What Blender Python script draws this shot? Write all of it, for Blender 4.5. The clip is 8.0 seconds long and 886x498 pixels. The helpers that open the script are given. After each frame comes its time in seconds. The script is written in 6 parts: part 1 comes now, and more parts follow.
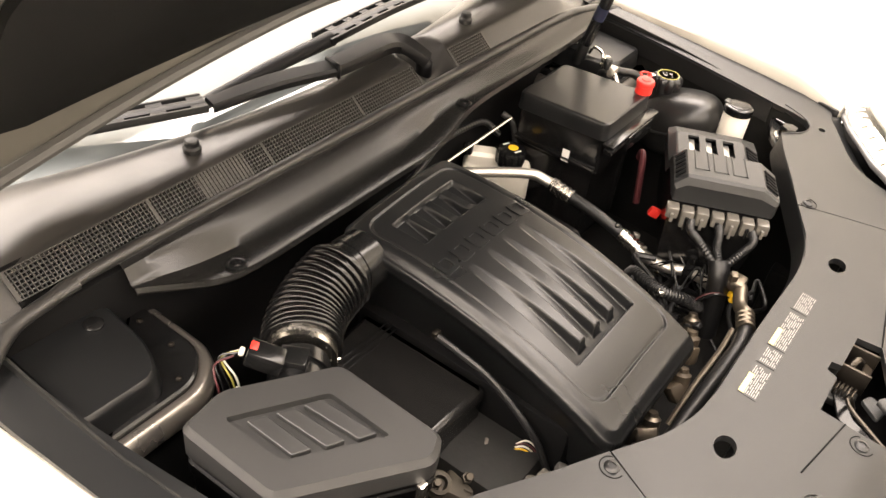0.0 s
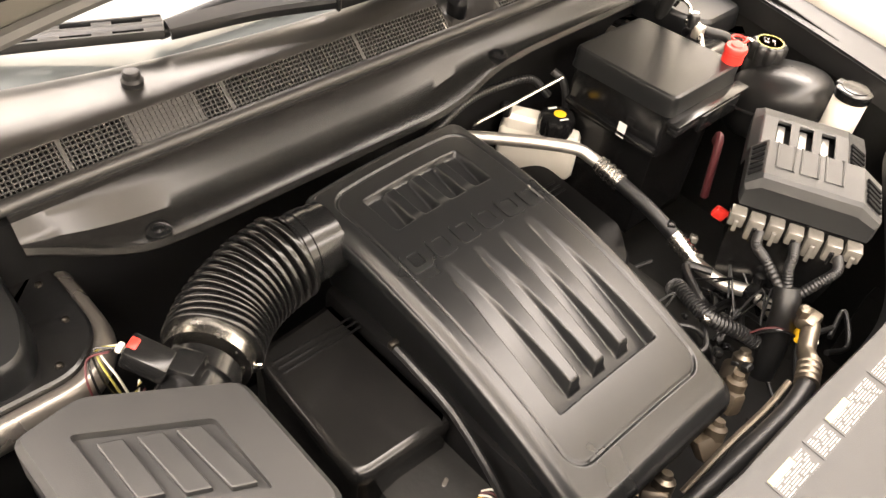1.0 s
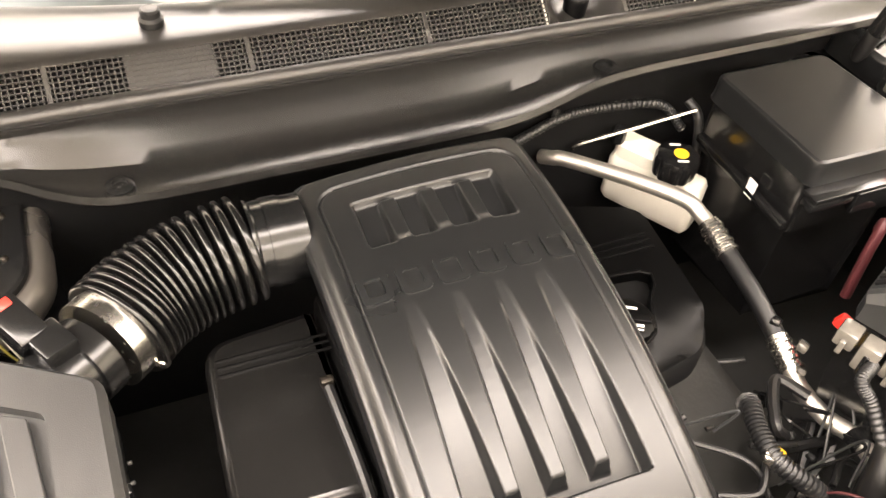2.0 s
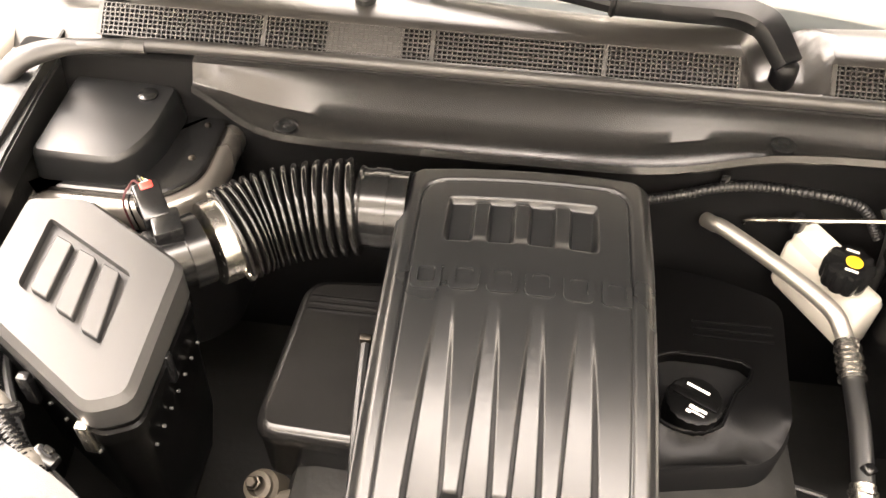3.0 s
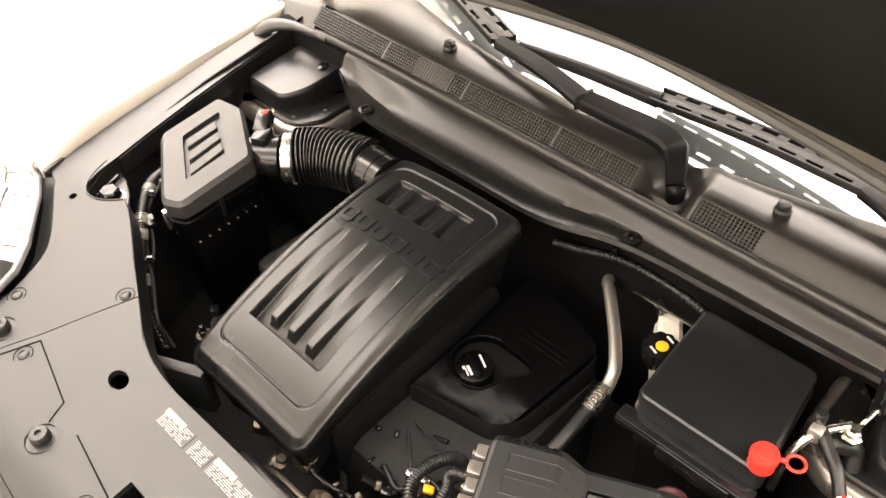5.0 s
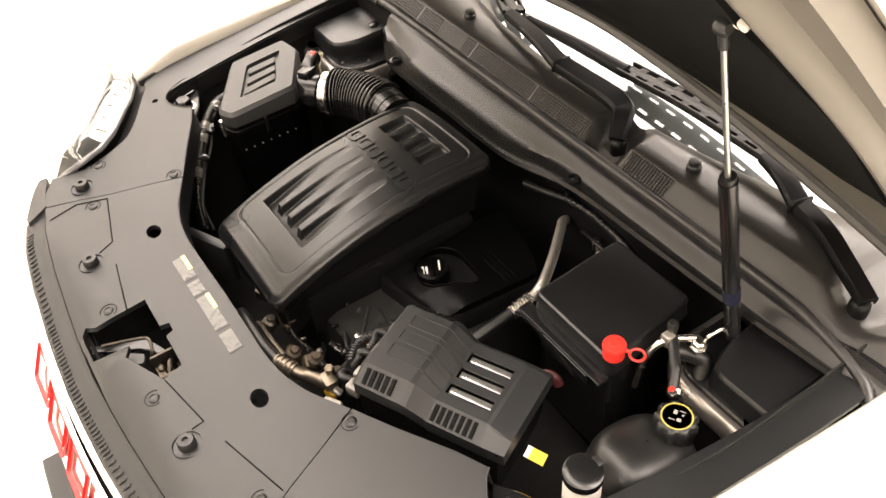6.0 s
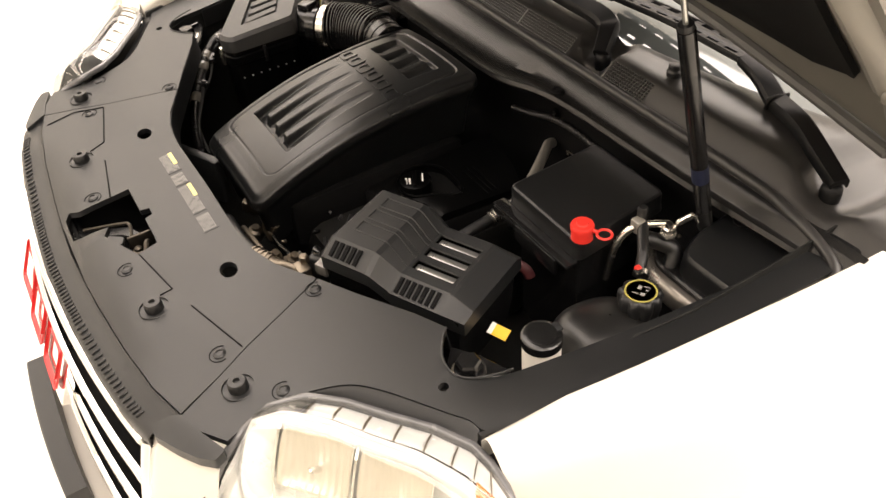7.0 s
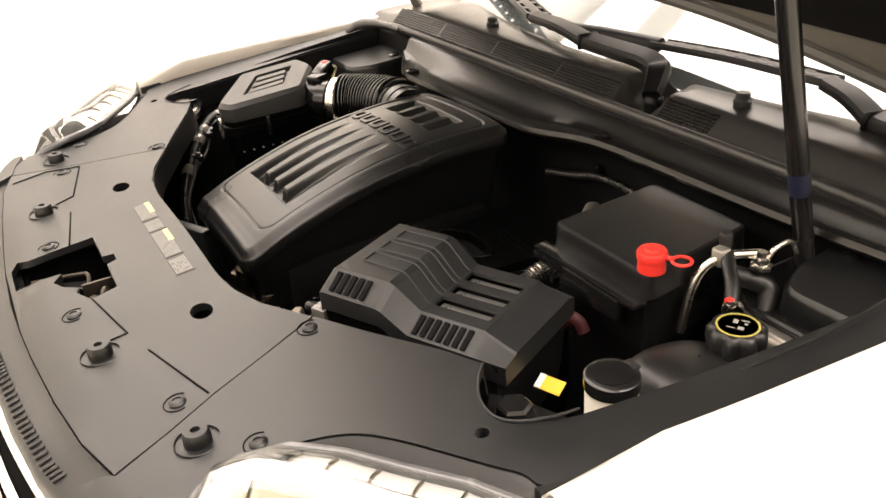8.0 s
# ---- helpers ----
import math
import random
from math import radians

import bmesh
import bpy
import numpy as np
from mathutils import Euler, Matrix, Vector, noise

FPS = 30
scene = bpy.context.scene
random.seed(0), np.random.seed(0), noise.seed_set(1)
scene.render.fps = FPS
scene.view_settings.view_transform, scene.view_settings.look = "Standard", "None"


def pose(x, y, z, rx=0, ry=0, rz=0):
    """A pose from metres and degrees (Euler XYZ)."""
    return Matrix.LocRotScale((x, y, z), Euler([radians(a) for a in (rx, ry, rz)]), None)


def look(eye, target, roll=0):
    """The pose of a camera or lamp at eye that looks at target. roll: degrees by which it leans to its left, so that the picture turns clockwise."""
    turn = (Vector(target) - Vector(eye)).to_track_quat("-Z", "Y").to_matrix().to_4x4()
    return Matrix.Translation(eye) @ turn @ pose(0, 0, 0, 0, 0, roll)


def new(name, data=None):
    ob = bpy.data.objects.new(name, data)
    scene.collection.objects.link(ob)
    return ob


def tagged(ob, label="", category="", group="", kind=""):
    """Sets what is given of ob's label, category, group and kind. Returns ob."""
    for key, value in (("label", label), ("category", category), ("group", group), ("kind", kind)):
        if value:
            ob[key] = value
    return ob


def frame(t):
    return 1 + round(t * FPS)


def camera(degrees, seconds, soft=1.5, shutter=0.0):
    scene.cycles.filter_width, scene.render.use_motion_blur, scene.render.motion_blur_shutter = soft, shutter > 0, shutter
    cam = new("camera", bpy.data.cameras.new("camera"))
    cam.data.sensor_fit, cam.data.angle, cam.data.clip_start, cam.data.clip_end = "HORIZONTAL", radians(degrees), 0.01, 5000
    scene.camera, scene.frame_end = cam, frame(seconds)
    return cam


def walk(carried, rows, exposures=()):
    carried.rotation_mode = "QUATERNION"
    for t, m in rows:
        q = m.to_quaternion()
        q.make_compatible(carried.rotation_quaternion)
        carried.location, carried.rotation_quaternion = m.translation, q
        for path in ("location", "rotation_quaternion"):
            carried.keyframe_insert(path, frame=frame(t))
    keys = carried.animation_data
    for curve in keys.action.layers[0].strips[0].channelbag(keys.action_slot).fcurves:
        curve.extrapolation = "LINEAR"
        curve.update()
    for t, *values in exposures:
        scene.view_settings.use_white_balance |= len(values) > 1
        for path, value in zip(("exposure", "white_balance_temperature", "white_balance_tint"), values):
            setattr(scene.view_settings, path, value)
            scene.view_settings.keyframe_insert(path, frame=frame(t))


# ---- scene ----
from mathutils import geometry

cam = camera(55.4, 8.0)
PATH = [
    (0, (-0.927, -0.052, 1.728), (0.393, 0.778, 0.476), 7.6),
    (0.5, (-0.791, -0.03, 1.686), (0.431, 0.842, 0.364), 8.2),
    (1, (-0.654, -0.034, 1.636), (0.432, 0.919, 0.253), 8.3),
    (1.2, (-0.591, -0.037, 1.616), (0.436, 0.963, 0.221), 8.0),
    (2.5, (-0.25, -0.068, 1.551), (0.008, 1.281, 0.097), 4.3),
    (3, (-0.143, -0.115, 1.6), (-0.27, 1.25, 0.144), 2.0),
    (3.5, (0.002, -0.153, 1.666), (-0.455, 1.146, 0.215), -0.2),
    (4, (0.199, -0.162, 1.736), (-0.508, 1.038, 0.3), -1.6),
    (4.2, (0.279, -0.17, 1.771), (-0.507, 0.979, 0.335), -2.3),
    (5.3, (0.7, -0.144, 1.93), (-0.389, 0.739, 0.504), -4.3),
    (5.5, (0.79, -0.142, 1.948), (-0.347, 0.69, 0.529), -4.5),
    (6, (0.98, -0.13, 1.97), (-0.252, 0.585, 0.567), -5.4),
    (6.5, (1.144, -0.135, 1.932), (-0.131, 0.537, 0.546), -5.6),
    (7, (1.163, -0.155, 1.796), (-0.17, 0.54, 0.477), -5.3),
    (7.5, (1.104, -0.154, 1.603), (-0.341, 0.608, 0.449), -4.9),
    (8, (1.063, -0.15, 1.49), (-0.489, 0.683, 0.543), -4.6),
]
EXPOSURES = [(0, 0.32), (1, 0.88), (2.5, 1.45), (3, 1.55), (3.5, 1.15), (4.2, 0.65), (5.5, 0.32), (6, -0.05), (6.5, -0.45), (7, -0.75), (8, -0.5)]
walk(cam, [(t, look(eye, target, roll)) for t, eye, target, roll in PATH], EXPOSURES)

# ---- light ----
world = bpy.data.worlds.new("studio_world")
scene.world = world
world.use_nodes = True
world.node_tree.nodes["Background"].inputs[0].default_value = (1.0, 0.96, 0.9, 1)
world.node_tree.nodes["Background"].inputs[1].default_value = 0.05


def area_lamp(name, eye, target, size_x, size_y, watts, colour=(1.0, 0.955, 0.89)):
    lamp = bpy.data.lights.new(name, "AREA")
    lamp.shape, lamp.size, lamp.size_y, lamp.energy, lamp.color = "RECTANGLE", size_x, size_y, watts, colour
    ob = new(name, lamp)
    ob.matrix_world = look(eye, target)
    return ob


WARM = (1.0, 0.88, 0.81)
area_lamp("ceiling_lamp_row", (-0.1, 1.35, 3.25), (-0.1, 1.351, 0.0), 5.8, 1.7, 560, WARM)
area_lamp("ceiling_lamp_middle", (-0.1, -0.25, 3.25), (-0.1, -0.251, 0.0), 5.8, 0.7, 130, WARM)
area_lamp("ceiling_lamp_wall_side", (-3.9, 0.4, 3.25), (-3.9, 0.399, 0.0), 0.8, 7.2, 170, WARM)
area_lamp("ceiling_lamp_front", (0.0, -2.6, 3.25), (0.0, -2.601, 0.0), 4.5, 0.9, 120, WARM)
area_lamp("ceiling_lamp_rear", (0.6, 3.4, 3.25), (0.6, 3.401, 0.0), 7.4, 1.2, 360, WARM)


# ---- materials ----
def material(name, colour, rough=0.5, metal=0.0, bump=0.0, grain=600.0, vary=0.12, patch=9.0, rough_vary=0.08,
             spec=0.5, coat=0.0, transmission=0.0, emit=None, island=0.0):
    m = bpy.data.materials.new(name)
    m.use_nodes = True
    nt = m.node_tree
    b = nt.nodes["Principled BSDF"]
    co = nt.nodes.new("ShaderNodeTexCoord")
    big = nt.nodes.new("ShaderNodeTexNoise")
    big.inputs["Scale"].default_value, big.inputs["Detail"].default_value = patch, 5.0
    fine = nt.nodes.new("ShaderNodeTexNoise")
    fine.inputs["Scale"].default_value, fine.inputs["Detail"].default_value = grain, 2.0
    nt.links.new(co.outputs["Object"], big.inputs["Vector"])
    nt.links.new(co.outputs["Object"], fine.inputs["Vector"])
    mix = nt.nodes.new("ShaderNodeMix")
    mix.data_type = "RGBA"
    lo = [c * (1 - vary) for c in colour[:3]] + [1]
    hi = [min(1, c * (1 + vary)) for c in colour[:3]] + [1]
    mix.inputs[6].default_value, mix.inputs[7].default_value = lo, hi
    nt.links.new(big.outputs["Fac"], mix.inputs[0])
    nt.links.new(mix.outputs[2], b.inputs["Base Color"])
    rr = nt.nodes.new("ShaderNodeMapRange")
    rr.inputs["To Min"].default_value = max(0.02, rough - rough_vary)
    rr.inputs["To Max"].default_value = min(1.0, rough + rough_vary)
    nt.links.new(big.outputs["Fac"], rr.inputs["Value"])
    nt.links.new(rr.outputs["Result"], b.inputs["Roughness"])
    b.inputs["Metallic"].default_value = metal
    b.inputs["Specular IOR Level"].default_value = spec
    b.inputs["Coat Weight"].default_value = coat
    b.inputs["Coat Roughness"].default_value = 0.05
    b.inputs["Transmission Weight"].default_value = transmission
    if bump:
        bp = nt.nodes.new("ShaderNodeBump")
        bp.inputs["Strength"].default_value, bp.inputs["Distance"].default_value = bump, 0.0006
        nt.links.new(fine.outputs["Fac"], bp.inputs["Height"])
        nt.links.new(bp.outputs["Normal"], b.inputs["Normal"])
    if emit:
        b.inputs["Emission Color"].default_value = (*emit[:3], 1)
        b.inputs["Emission Strength"].default_value = emit[3]
    return m


PLASTIC = material("grained_black_plastic", (0.0083, 0.0088, 0.0091), 0.36, bump=0.35, grain=1400, vary=0.15)
COVER = material("satin_black_plastic", (0.0080, 0.0084, 0.0086), 0.30, bump=0.12, grain=1600, vary=0.12)
GREYPL = material("charcoal_plastic", (0.0140, 0.0148, 0.0150), 0.42, bump=0.3, grain=1500, vary=0.12)
FILTERLID = material("pale_charcoal_plastic", (0.0235, 0.0235, 0.0230), 0.46, bump=0.3, grain=1500, vary=0.12)
GLOSSBLK = material("smooth_black_plastic", (0.0075, 0.0075, 0.0075), 0.20, vary=0.2)
TANKBLK = material("smooth_tank_plastic", (0.0085, 0.0085, 0.0080), 0.37, vary=0.25, patch=16, spec=0.5)
HOSE = material("glossy_hose_rubber", (0.0062, 0.0060, 0.0058), 0.19, vary=0.2)
SEALRUB = material("grey_black_seal_rubber", (0.020, 0.0195, 0.0185), 0.40, bump=0.2, grain=900, vary=0.2, spec=0.6)
SEALGREY = material("dusty_grey_seal", (0.075, 0.073, 0.068), 0.55, bump=0.2, grain=900, vary=0.2)
RUBBER = material("black_rubber", (0.008, 0.008, 0.008), 0.42, bump=0.2, grain=900)
DARK = material("dark_engine_metal", (0.013, 0.013, 0.012), 0.55, bump=0.5, grain=120, vary=0.4, patch=40, spec=0.2)
PAINT = material("pale_car_paint", (0.60, 0.565, 0.50), 0.22, vary=0.03, coat=0.6, rough_vary=0.03)
INNERPAINT = material("dull_silver_paint", (0.27, 0.25, 0.225), 0.28, metal=0.8, vary=0.10)
FRAMEPAINT = material("matt_underside_paint", (0.17, 0.16, 0.138), 0.36, metal=0.35, vary=0.10, patch=5)
REFLECTOR = material("silvered_reflector", (0.86, 0.87, 0.88), 0.25, metal=0.4, vary=0.06, patch=30)
COWLGLOSS = material("satin_cowl_plastic", (0.0100, 0.0097, 0.0092), 0.25, vary=0.08, rough_vary=0.03)
ALU = material("dull_aluminium", (0.72, 0.69, 0.63), 0.46, metal=1.0, vary=0.12, patch=60, bump=0.15, grain=300)
STEEL = material("bright_zinc_steel", (0.72, 0.69, 0.63), 0.25, metal=1.0, vary=0.12, patch=80)
CHROME = material("chrome", (0.80, 0.79, 0.77), 0.08, metal=1.0, vary=0.02, rough_vary=0.03)
WHITEPL = material("milky_white_plastic", (0.78, 0.74, 0.65), 0.40, vary=0.08, patch=20)
RED = material("bright_red_plastic", (0.72, 0.035, 0.025), 0.35, vary=0.1)
REDDARK = material("faded_red_sleeve", (0.055, 0.008, 0.010), 0.6, vary=0.3, patch=60)
YELLOW = material("yellow_print", (0.85, 0.50, 0.02), 0.5, vary=0.06)
DULLYEL = material("worn_yellow_print", (0.34, 0.30, 0.07), 0.5, vary=0.3, patch=120)
CLEARPL = material("smoky_clear_plastic", (0.12, 0.112, 0.098), 0.18, vary=0.35, patch=90, spec=0.7)
GRIMALU = material("grimy_aluminium", (0.22, 0.19, 0.15), 0.45, metal=1.0, vary=0.25, patch=80)
PALEYEL = material("pale_yellow_print", (0.80, 0.74, 0.25), 0.5, vary=0.1)
WHITEINK = material("white_print", (0.82, 0.80, 0.76), 0.5, vary=0.05)
CLEARLAB = material("clear_label_film", (0.011, 0.011, 0.0105), 0.33, vary=0.2)
GREYINK = material("grey_print", (0.26, 0.255, 0.24), 0.45, vary=0.1)
REDINK = material("red_badge", (0.55, 0.02, 0.02), 0.25, vary=0.1)
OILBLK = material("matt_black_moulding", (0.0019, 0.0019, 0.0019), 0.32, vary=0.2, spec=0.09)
WIPERBLK = material("satin_wiper_paint", (0.0036, 0.0037, 0.0040), 0.40, vary=0.15, spec=0.20)
BLUE = material("dark_blue_tape", (0.004, 0.007, 0.026), 0.5)
DARKSTEEL = material("greasy_dark_steel", (0.075, 0.066, 0.055), 0.45, metal=1.0, vary=0.3, patch=70)
TERMINAL = material("tinned_terminal", (0.46, 0.46, 0.44), 0.30, metal=0.9, vary=0.15, patch=60)
CASTING = material("grimy_cast_aluminium", (0.065, 0.056, 0.042), 0.6, metal=0.3, vary=0.4, patch=60, bump=0.6, grain=260)
BRONZE = material("dirty_brass", (0.075, 0.058, 0.038), 0.6, metal=0.2, vary=0.4, patch=90)
PAD = material("black_fibre_pad", (0.006, 0.006, 0.0055), 0.95, bump=1.0, grain=700, vary=0.3, spec=0.1)
LOOM = material("corrugated_loom", (0.014, 0.014, 0.014), 0.4, vary=0.2)
AMBER = material("amber_plastic", (0.55, 0.16, 0.03), 0.2, vary=0.1)
LIDGREY = material("mid_grey_plastic", (0.0122, 0.0130, 0.0134), 0.42, bump=0.3, grain=1500, vary=0.12)
WALLMAT = material("white_wall_paint", (0.80, 0.78, 0.73), 0.8, vary=0.03)
FLOORMAT = material("pale_tread_floor", (0.72, 0.70, 0.64), 0.5, vary=0.06, bump=0.2, grain=80)
# near black: plain black plastic, and shade painted onto deep walls and wells
BLACKHOLE = material("black_plastic_and_shade", (0.0055, 0.0055, 0.0055), 0.8, vary=0.1, spec=0.08)
COWLPL = material("weathered_black_plastic", (0.022, 0.021, 0.0195), 0.31, bump=0.15, grain=1300, vary=0.10, patch=14, spec=0.6)


def clear_glass(name, tint=(1, 1, 1), rough=0.0):
    m = bpy.data.materials.new(name)
    m.use_nodes = True
    nt = m.node_tree
    nt.nodes.remove(nt.nodes["Principled BSDF"])
    tr, gl, mixer, facing, power, share = (nt.nodes.new(n) for n in ("ShaderNodeBsdfTransparent", "ShaderNodeBsdfGlossy", "ShaderNodeMixShader", "ShaderNodeLayerWeight", "ShaderNodeMath", "ShaderNodeMath"))
    tr.inputs[0].default_value = (*tint, 1)
    gl.inputs["Roughness"].default_value = rough
    # gloss rises from 4 percent face on to all of it at grazing
    facing.inputs["Blend"].default_value = 0.5
    power.operation, power.inputs[1].default_value = "POWER", 5.0
    share.operation, share.inputs[1].default_value, share.inputs[2].default_value = "MULTIPLY_ADD", 0.9, 0.04
    nt.links.new(facing.outputs["Facing"], power.inputs[0])
    nt.links.new(power.outputs[0], share.inputs[0])
    nt.links.new(share.outputs[0], mixer.inputs[0])
    nt.links.new(tr.outputs[0], mixer.inputs[1])
    nt.links.new(gl.outputs[0], mixer.inputs[2])
    nt.links.new(mixer.outputs[0], nt.nodes["Material Output"].inputs[0])
    return m


LENS = clear_glass("clear_lens", (0.95, 0.95, 0.93), 0.02)
LENSRIM = material("smoky_lens_edge", (0.095, 0.095, 0.097), 0.24, vary=0.3, patch=40, coat=0.5)
GLASS = material("windscreen_glass", (0.10, 0.11, 0.11), 0.03, vary=0.02, rough_vary=0.01, spec=0.9)


# ---- mesh helpers ----
def finish(name, bm, mat, angle=38):
    bmesh.ops.recalc_face_normals(bm, faces=bm.faces[:])
    me = bpy.data.meshes.new(name)
    bm.to_mesh(me)
    bm.free()
    me.materials.append(mat)
    me.shade_smooth()
    me.set_sharp_from_angle(angle=radians(angle))
    for p in me.polygons:
        p.use_smooth = p.loop_total <= 4
    return me


def centred(me):
    co = np.empty(len(me.vertices) * 3)
    me.vertices.foreach_get("co", co)
    co = co.reshape(-1, 3)
    c = (co.min(0) + co.max(0)) / 2
    me.vertices.foreach_set("co", (co - c).ravel())
    me.update()
    return Vector(c)


def thing(name, base, label, category, group="", kind=""):
    """An empty at a thing's base, under which its parts stand."""
    ob = new(name)
    ob.empty_display_size = 0.05
    ob.location = base
    return tagged(ob, label, category, group, kind)


def world_place(ob):
    p = Vector(ob.location)
    return p + world_place(ob.parent) if ob.parent else p


def part(name, bm, mat, parent, label="", kind="", angle=38):
    me = finish(name, bm, mat, angle)
    c = centred(me)
    ob = new(name, me)
    ob.parent = parent
    ob.location = c - world_place(parent)
    return tagged(ob, label, kind=kind)


def solo(name, bm, mat, label, category, group="", kind="", angle=38):
    me = finish(name, bm, mat, angle)
    c = centred(me)
    ob = new(name, me)
    ob.location = c
    return tagged(ob, label, category, group, kind)


def fz(y):
    """Height of the radiator cover's gently rising sheet."""
    return 1.0 + 0.0875 * y


def join(*bms):
    out = bmesh.new()
    for b in bms:
        me = bpy.data.meshes.new("joined")
        b.to_mesh(me)
        b.free()
        out.from_mesh(me)
        bpy.data.meshes.remove(me)
    return out


def box(cx, cy, cz, sx, sy, sz, bevel=0.0, seg=2, m=None):
    bm = bmesh.new()
    bmesh.ops.create_cube(bm, size=1)
    bmesh.ops.scale(bm, vec=(sx, sy, sz), verts=bm.verts)
    if bevel:
        bmesh.ops.bevel(bm, geom=bm.edges[:], offset=bevel, segments=seg, profile=0.5, affect="EDGES", clamp_overlap=True)
    if m:
        bmesh.ops.transform(bm, matrix=m, verts=bm.verts)
    bmesh.ops.translate(bm, vec=(cx, cy, cz), verts=bm.verts)
    return bm


def loft(rings, close_ends=True, ring_closed=True):
    """Skin between rings of equal length."""
    bm = bmesh.new()
    vs = [[bm.verts.new(p) for p in r] for r in rings]
    n = len(vs[0])
    for a, b in zip(vs, vs[1:]):
        for i in range(n if ring_closed else n - 1):
            j = (i + 1) % n
            bm.faces.new((a[i], a[j], b[j], b[i]))
    if close_ends and ring_closed:
        bm.faces.new(list(reversed(vs[0])))
        bm.faces.new(vs[-1])
    return bm


def round_poly(poly, radius, seg=4):
    """A 2D polygon with its corners rounded; radius may be one for each corner."""
    out, n = [], len(poly)
    for i in range(n):
        r = radius[i] if isinstance(radius, (list, tuple)) else radius
        p, a, b = Vector(poly[i]), Vector(poly[i - 1]), Vector(poly[(i + 1) % n])
        if r <= 0:
            out.append(tuple(p))
            continue
        r = min(r, (a - p).length * 0.45, (b - p).length * 0.45)
        s, e = p + (a - p).normalized() * r, p + (b - p).normalized() * r
        for k in range(seg + 1):
            t = k / seg
            q = s * (1 - t) ** 2 + p * 2 * t * (1 - t) + e * t * t
            out.append((q.x, q.y))
    return out


def inset_poly(poly, d):
    """A polygon moved inwards by d (any winding)."""
    n = len(poly)
    area = sum(poly[i][0] * poly[(i + 1) % n][1] - poly[(i + 1) % n][0] * poly[i][1] for i in range(n))
    s = 1 if area > 0 else -1
    out = []
    for i in range(n):
        p, a, b = Vector(poly[i]), Vector(poly[i - 1]), Vector(poly[(i + 1) % n])
        e1, e2 = (p - a), (b - p)
        if e1.length < 1e-9:
            e1 = e2
        if e2.length < 1e-9:
            e2 = e1
        n1, n2 = Vector((-e1.y, e1.x)).normalized() * s, Vector((-e2.y, e2.x)).normalized() * s
        m = n1 + n2
        m = m.normalized() if m.length > 1e-6 else n1
        k = d / max(0.4, m.dot(n1))
        out.append((p.x + m.x * k, p.y + m.y * k))
    return out


def prism(poly, levels):
    """A solid from rings (inset, z or function of x, y), bottom to top."""
    rings = []
    for d, z in levels:
        q = inset_poly(poly, d) if d else poly
        rings.append([(x, y, z(x, y) if callable(z) else z) for x, y in q])
    return loft(rings)


def spline(pts, per=8):
    pts = [Vector(p) for p in pts]
    ext = [pts[0] * 2 - pts[1]] + pts + [pts[-1] * 2 - pts[-2]]
    out = []
    for i in range(1, len(ext) - 2):
        p0, p1, p2, p3 = ext[i - 1:i + 3]
        for k in range(per):
            t = k / per
            out.append(0.5 * ((2 * p1) + (p2 - p0) * t + (2 * p0 - 5 * p1 + 4 * p2 - p3) * t * t + (3 * p1 - p0 - 3 * p2 + p3) * t ** 3))
    out.append(pts[-1])
    return out


def tube(pts, radius, sides=12, per=8, smooth=True, ends=True, squash=1.0):
    """A pipe along pts; radius is a number or a function of the share of its length."""
    path = spline(pts, per) if smooth and len(pts) > 2 else [Vector(p) for p in pts]
    rings, up = [], None
    for i, p in enumerate(path):
        d = (path[min(i + 1, len(path) - 1)] - path[max(i - 1, 0)]).normalized()
        if up is None:
            up = d.orthogonal().normalized()
        up = (up - d * up.dot(d)).normalized()
        side = d.cross(up)
        r = radius(i / (len(path) - 1)) if callable(radius) else radius
        rings.append([p + (up * math.cos(a) + side * math.sin(a) * squash) * r for a in (2 * math.pi * k / sides for k in range(sides))])
    return loft(rings, ends)


def lathe(profile, centre, sides=32, axis=(0, 0, 1), lobes=0, depth=0.0):
    """A turned solid: profile is (radius, height) rows along the axis from centre."""
    q = Vector((0, 0, 1)).rotation_difference(Vector(axis)).to_matrix()
    rings = []
    for r, h in profile:
        ring = []
        for k in range(sides):
            a = 2 * math.pi * k / sides
            rr = r * (1 - depth * (0.5 + 0.5 * math.cos(lobes * a)) ** 2) if lobes else r
            ring.append(q @ Vector((rr * math.cos(a), rr * math.sin(a), h)) + Vector(centre))
        rings.append(ring)
    return loft(rings)


def sheet(fn, us, vs, thick=0.0):
    """A surface from fn(u, v), with a back side when thick is given."""
    bm = bmesh.new()
    top = [[bm.verts.new(fn(u, v)) for v in vs] for u in us]
    for i in range(len(us) - 1):
        for j in range(len(vs) - 1):
            bm.faces.new((top[i][j], top[i + 1][j], top[i + 1][j + 1], top[i][j + 1]))
    if thick:
        bmesh.ops.recalc_face_normals(bm, faces=bm.faces[:])
        bmesh.ops.solidify(bm, geom=bm.faces[:], thickness=thick)
    return bm


def inside(p, poly):
    x, y, hit = p[0], p[1], False
    for (x1, y1), (x2, y2) in zip(poly, poly[1:] + poly[:1]):
        if (y1 > y) != (y2 > y) and x < (x2 - x1) * (y - y1) / (y2 - y1) + x1:
            hit = not hit
    return hit


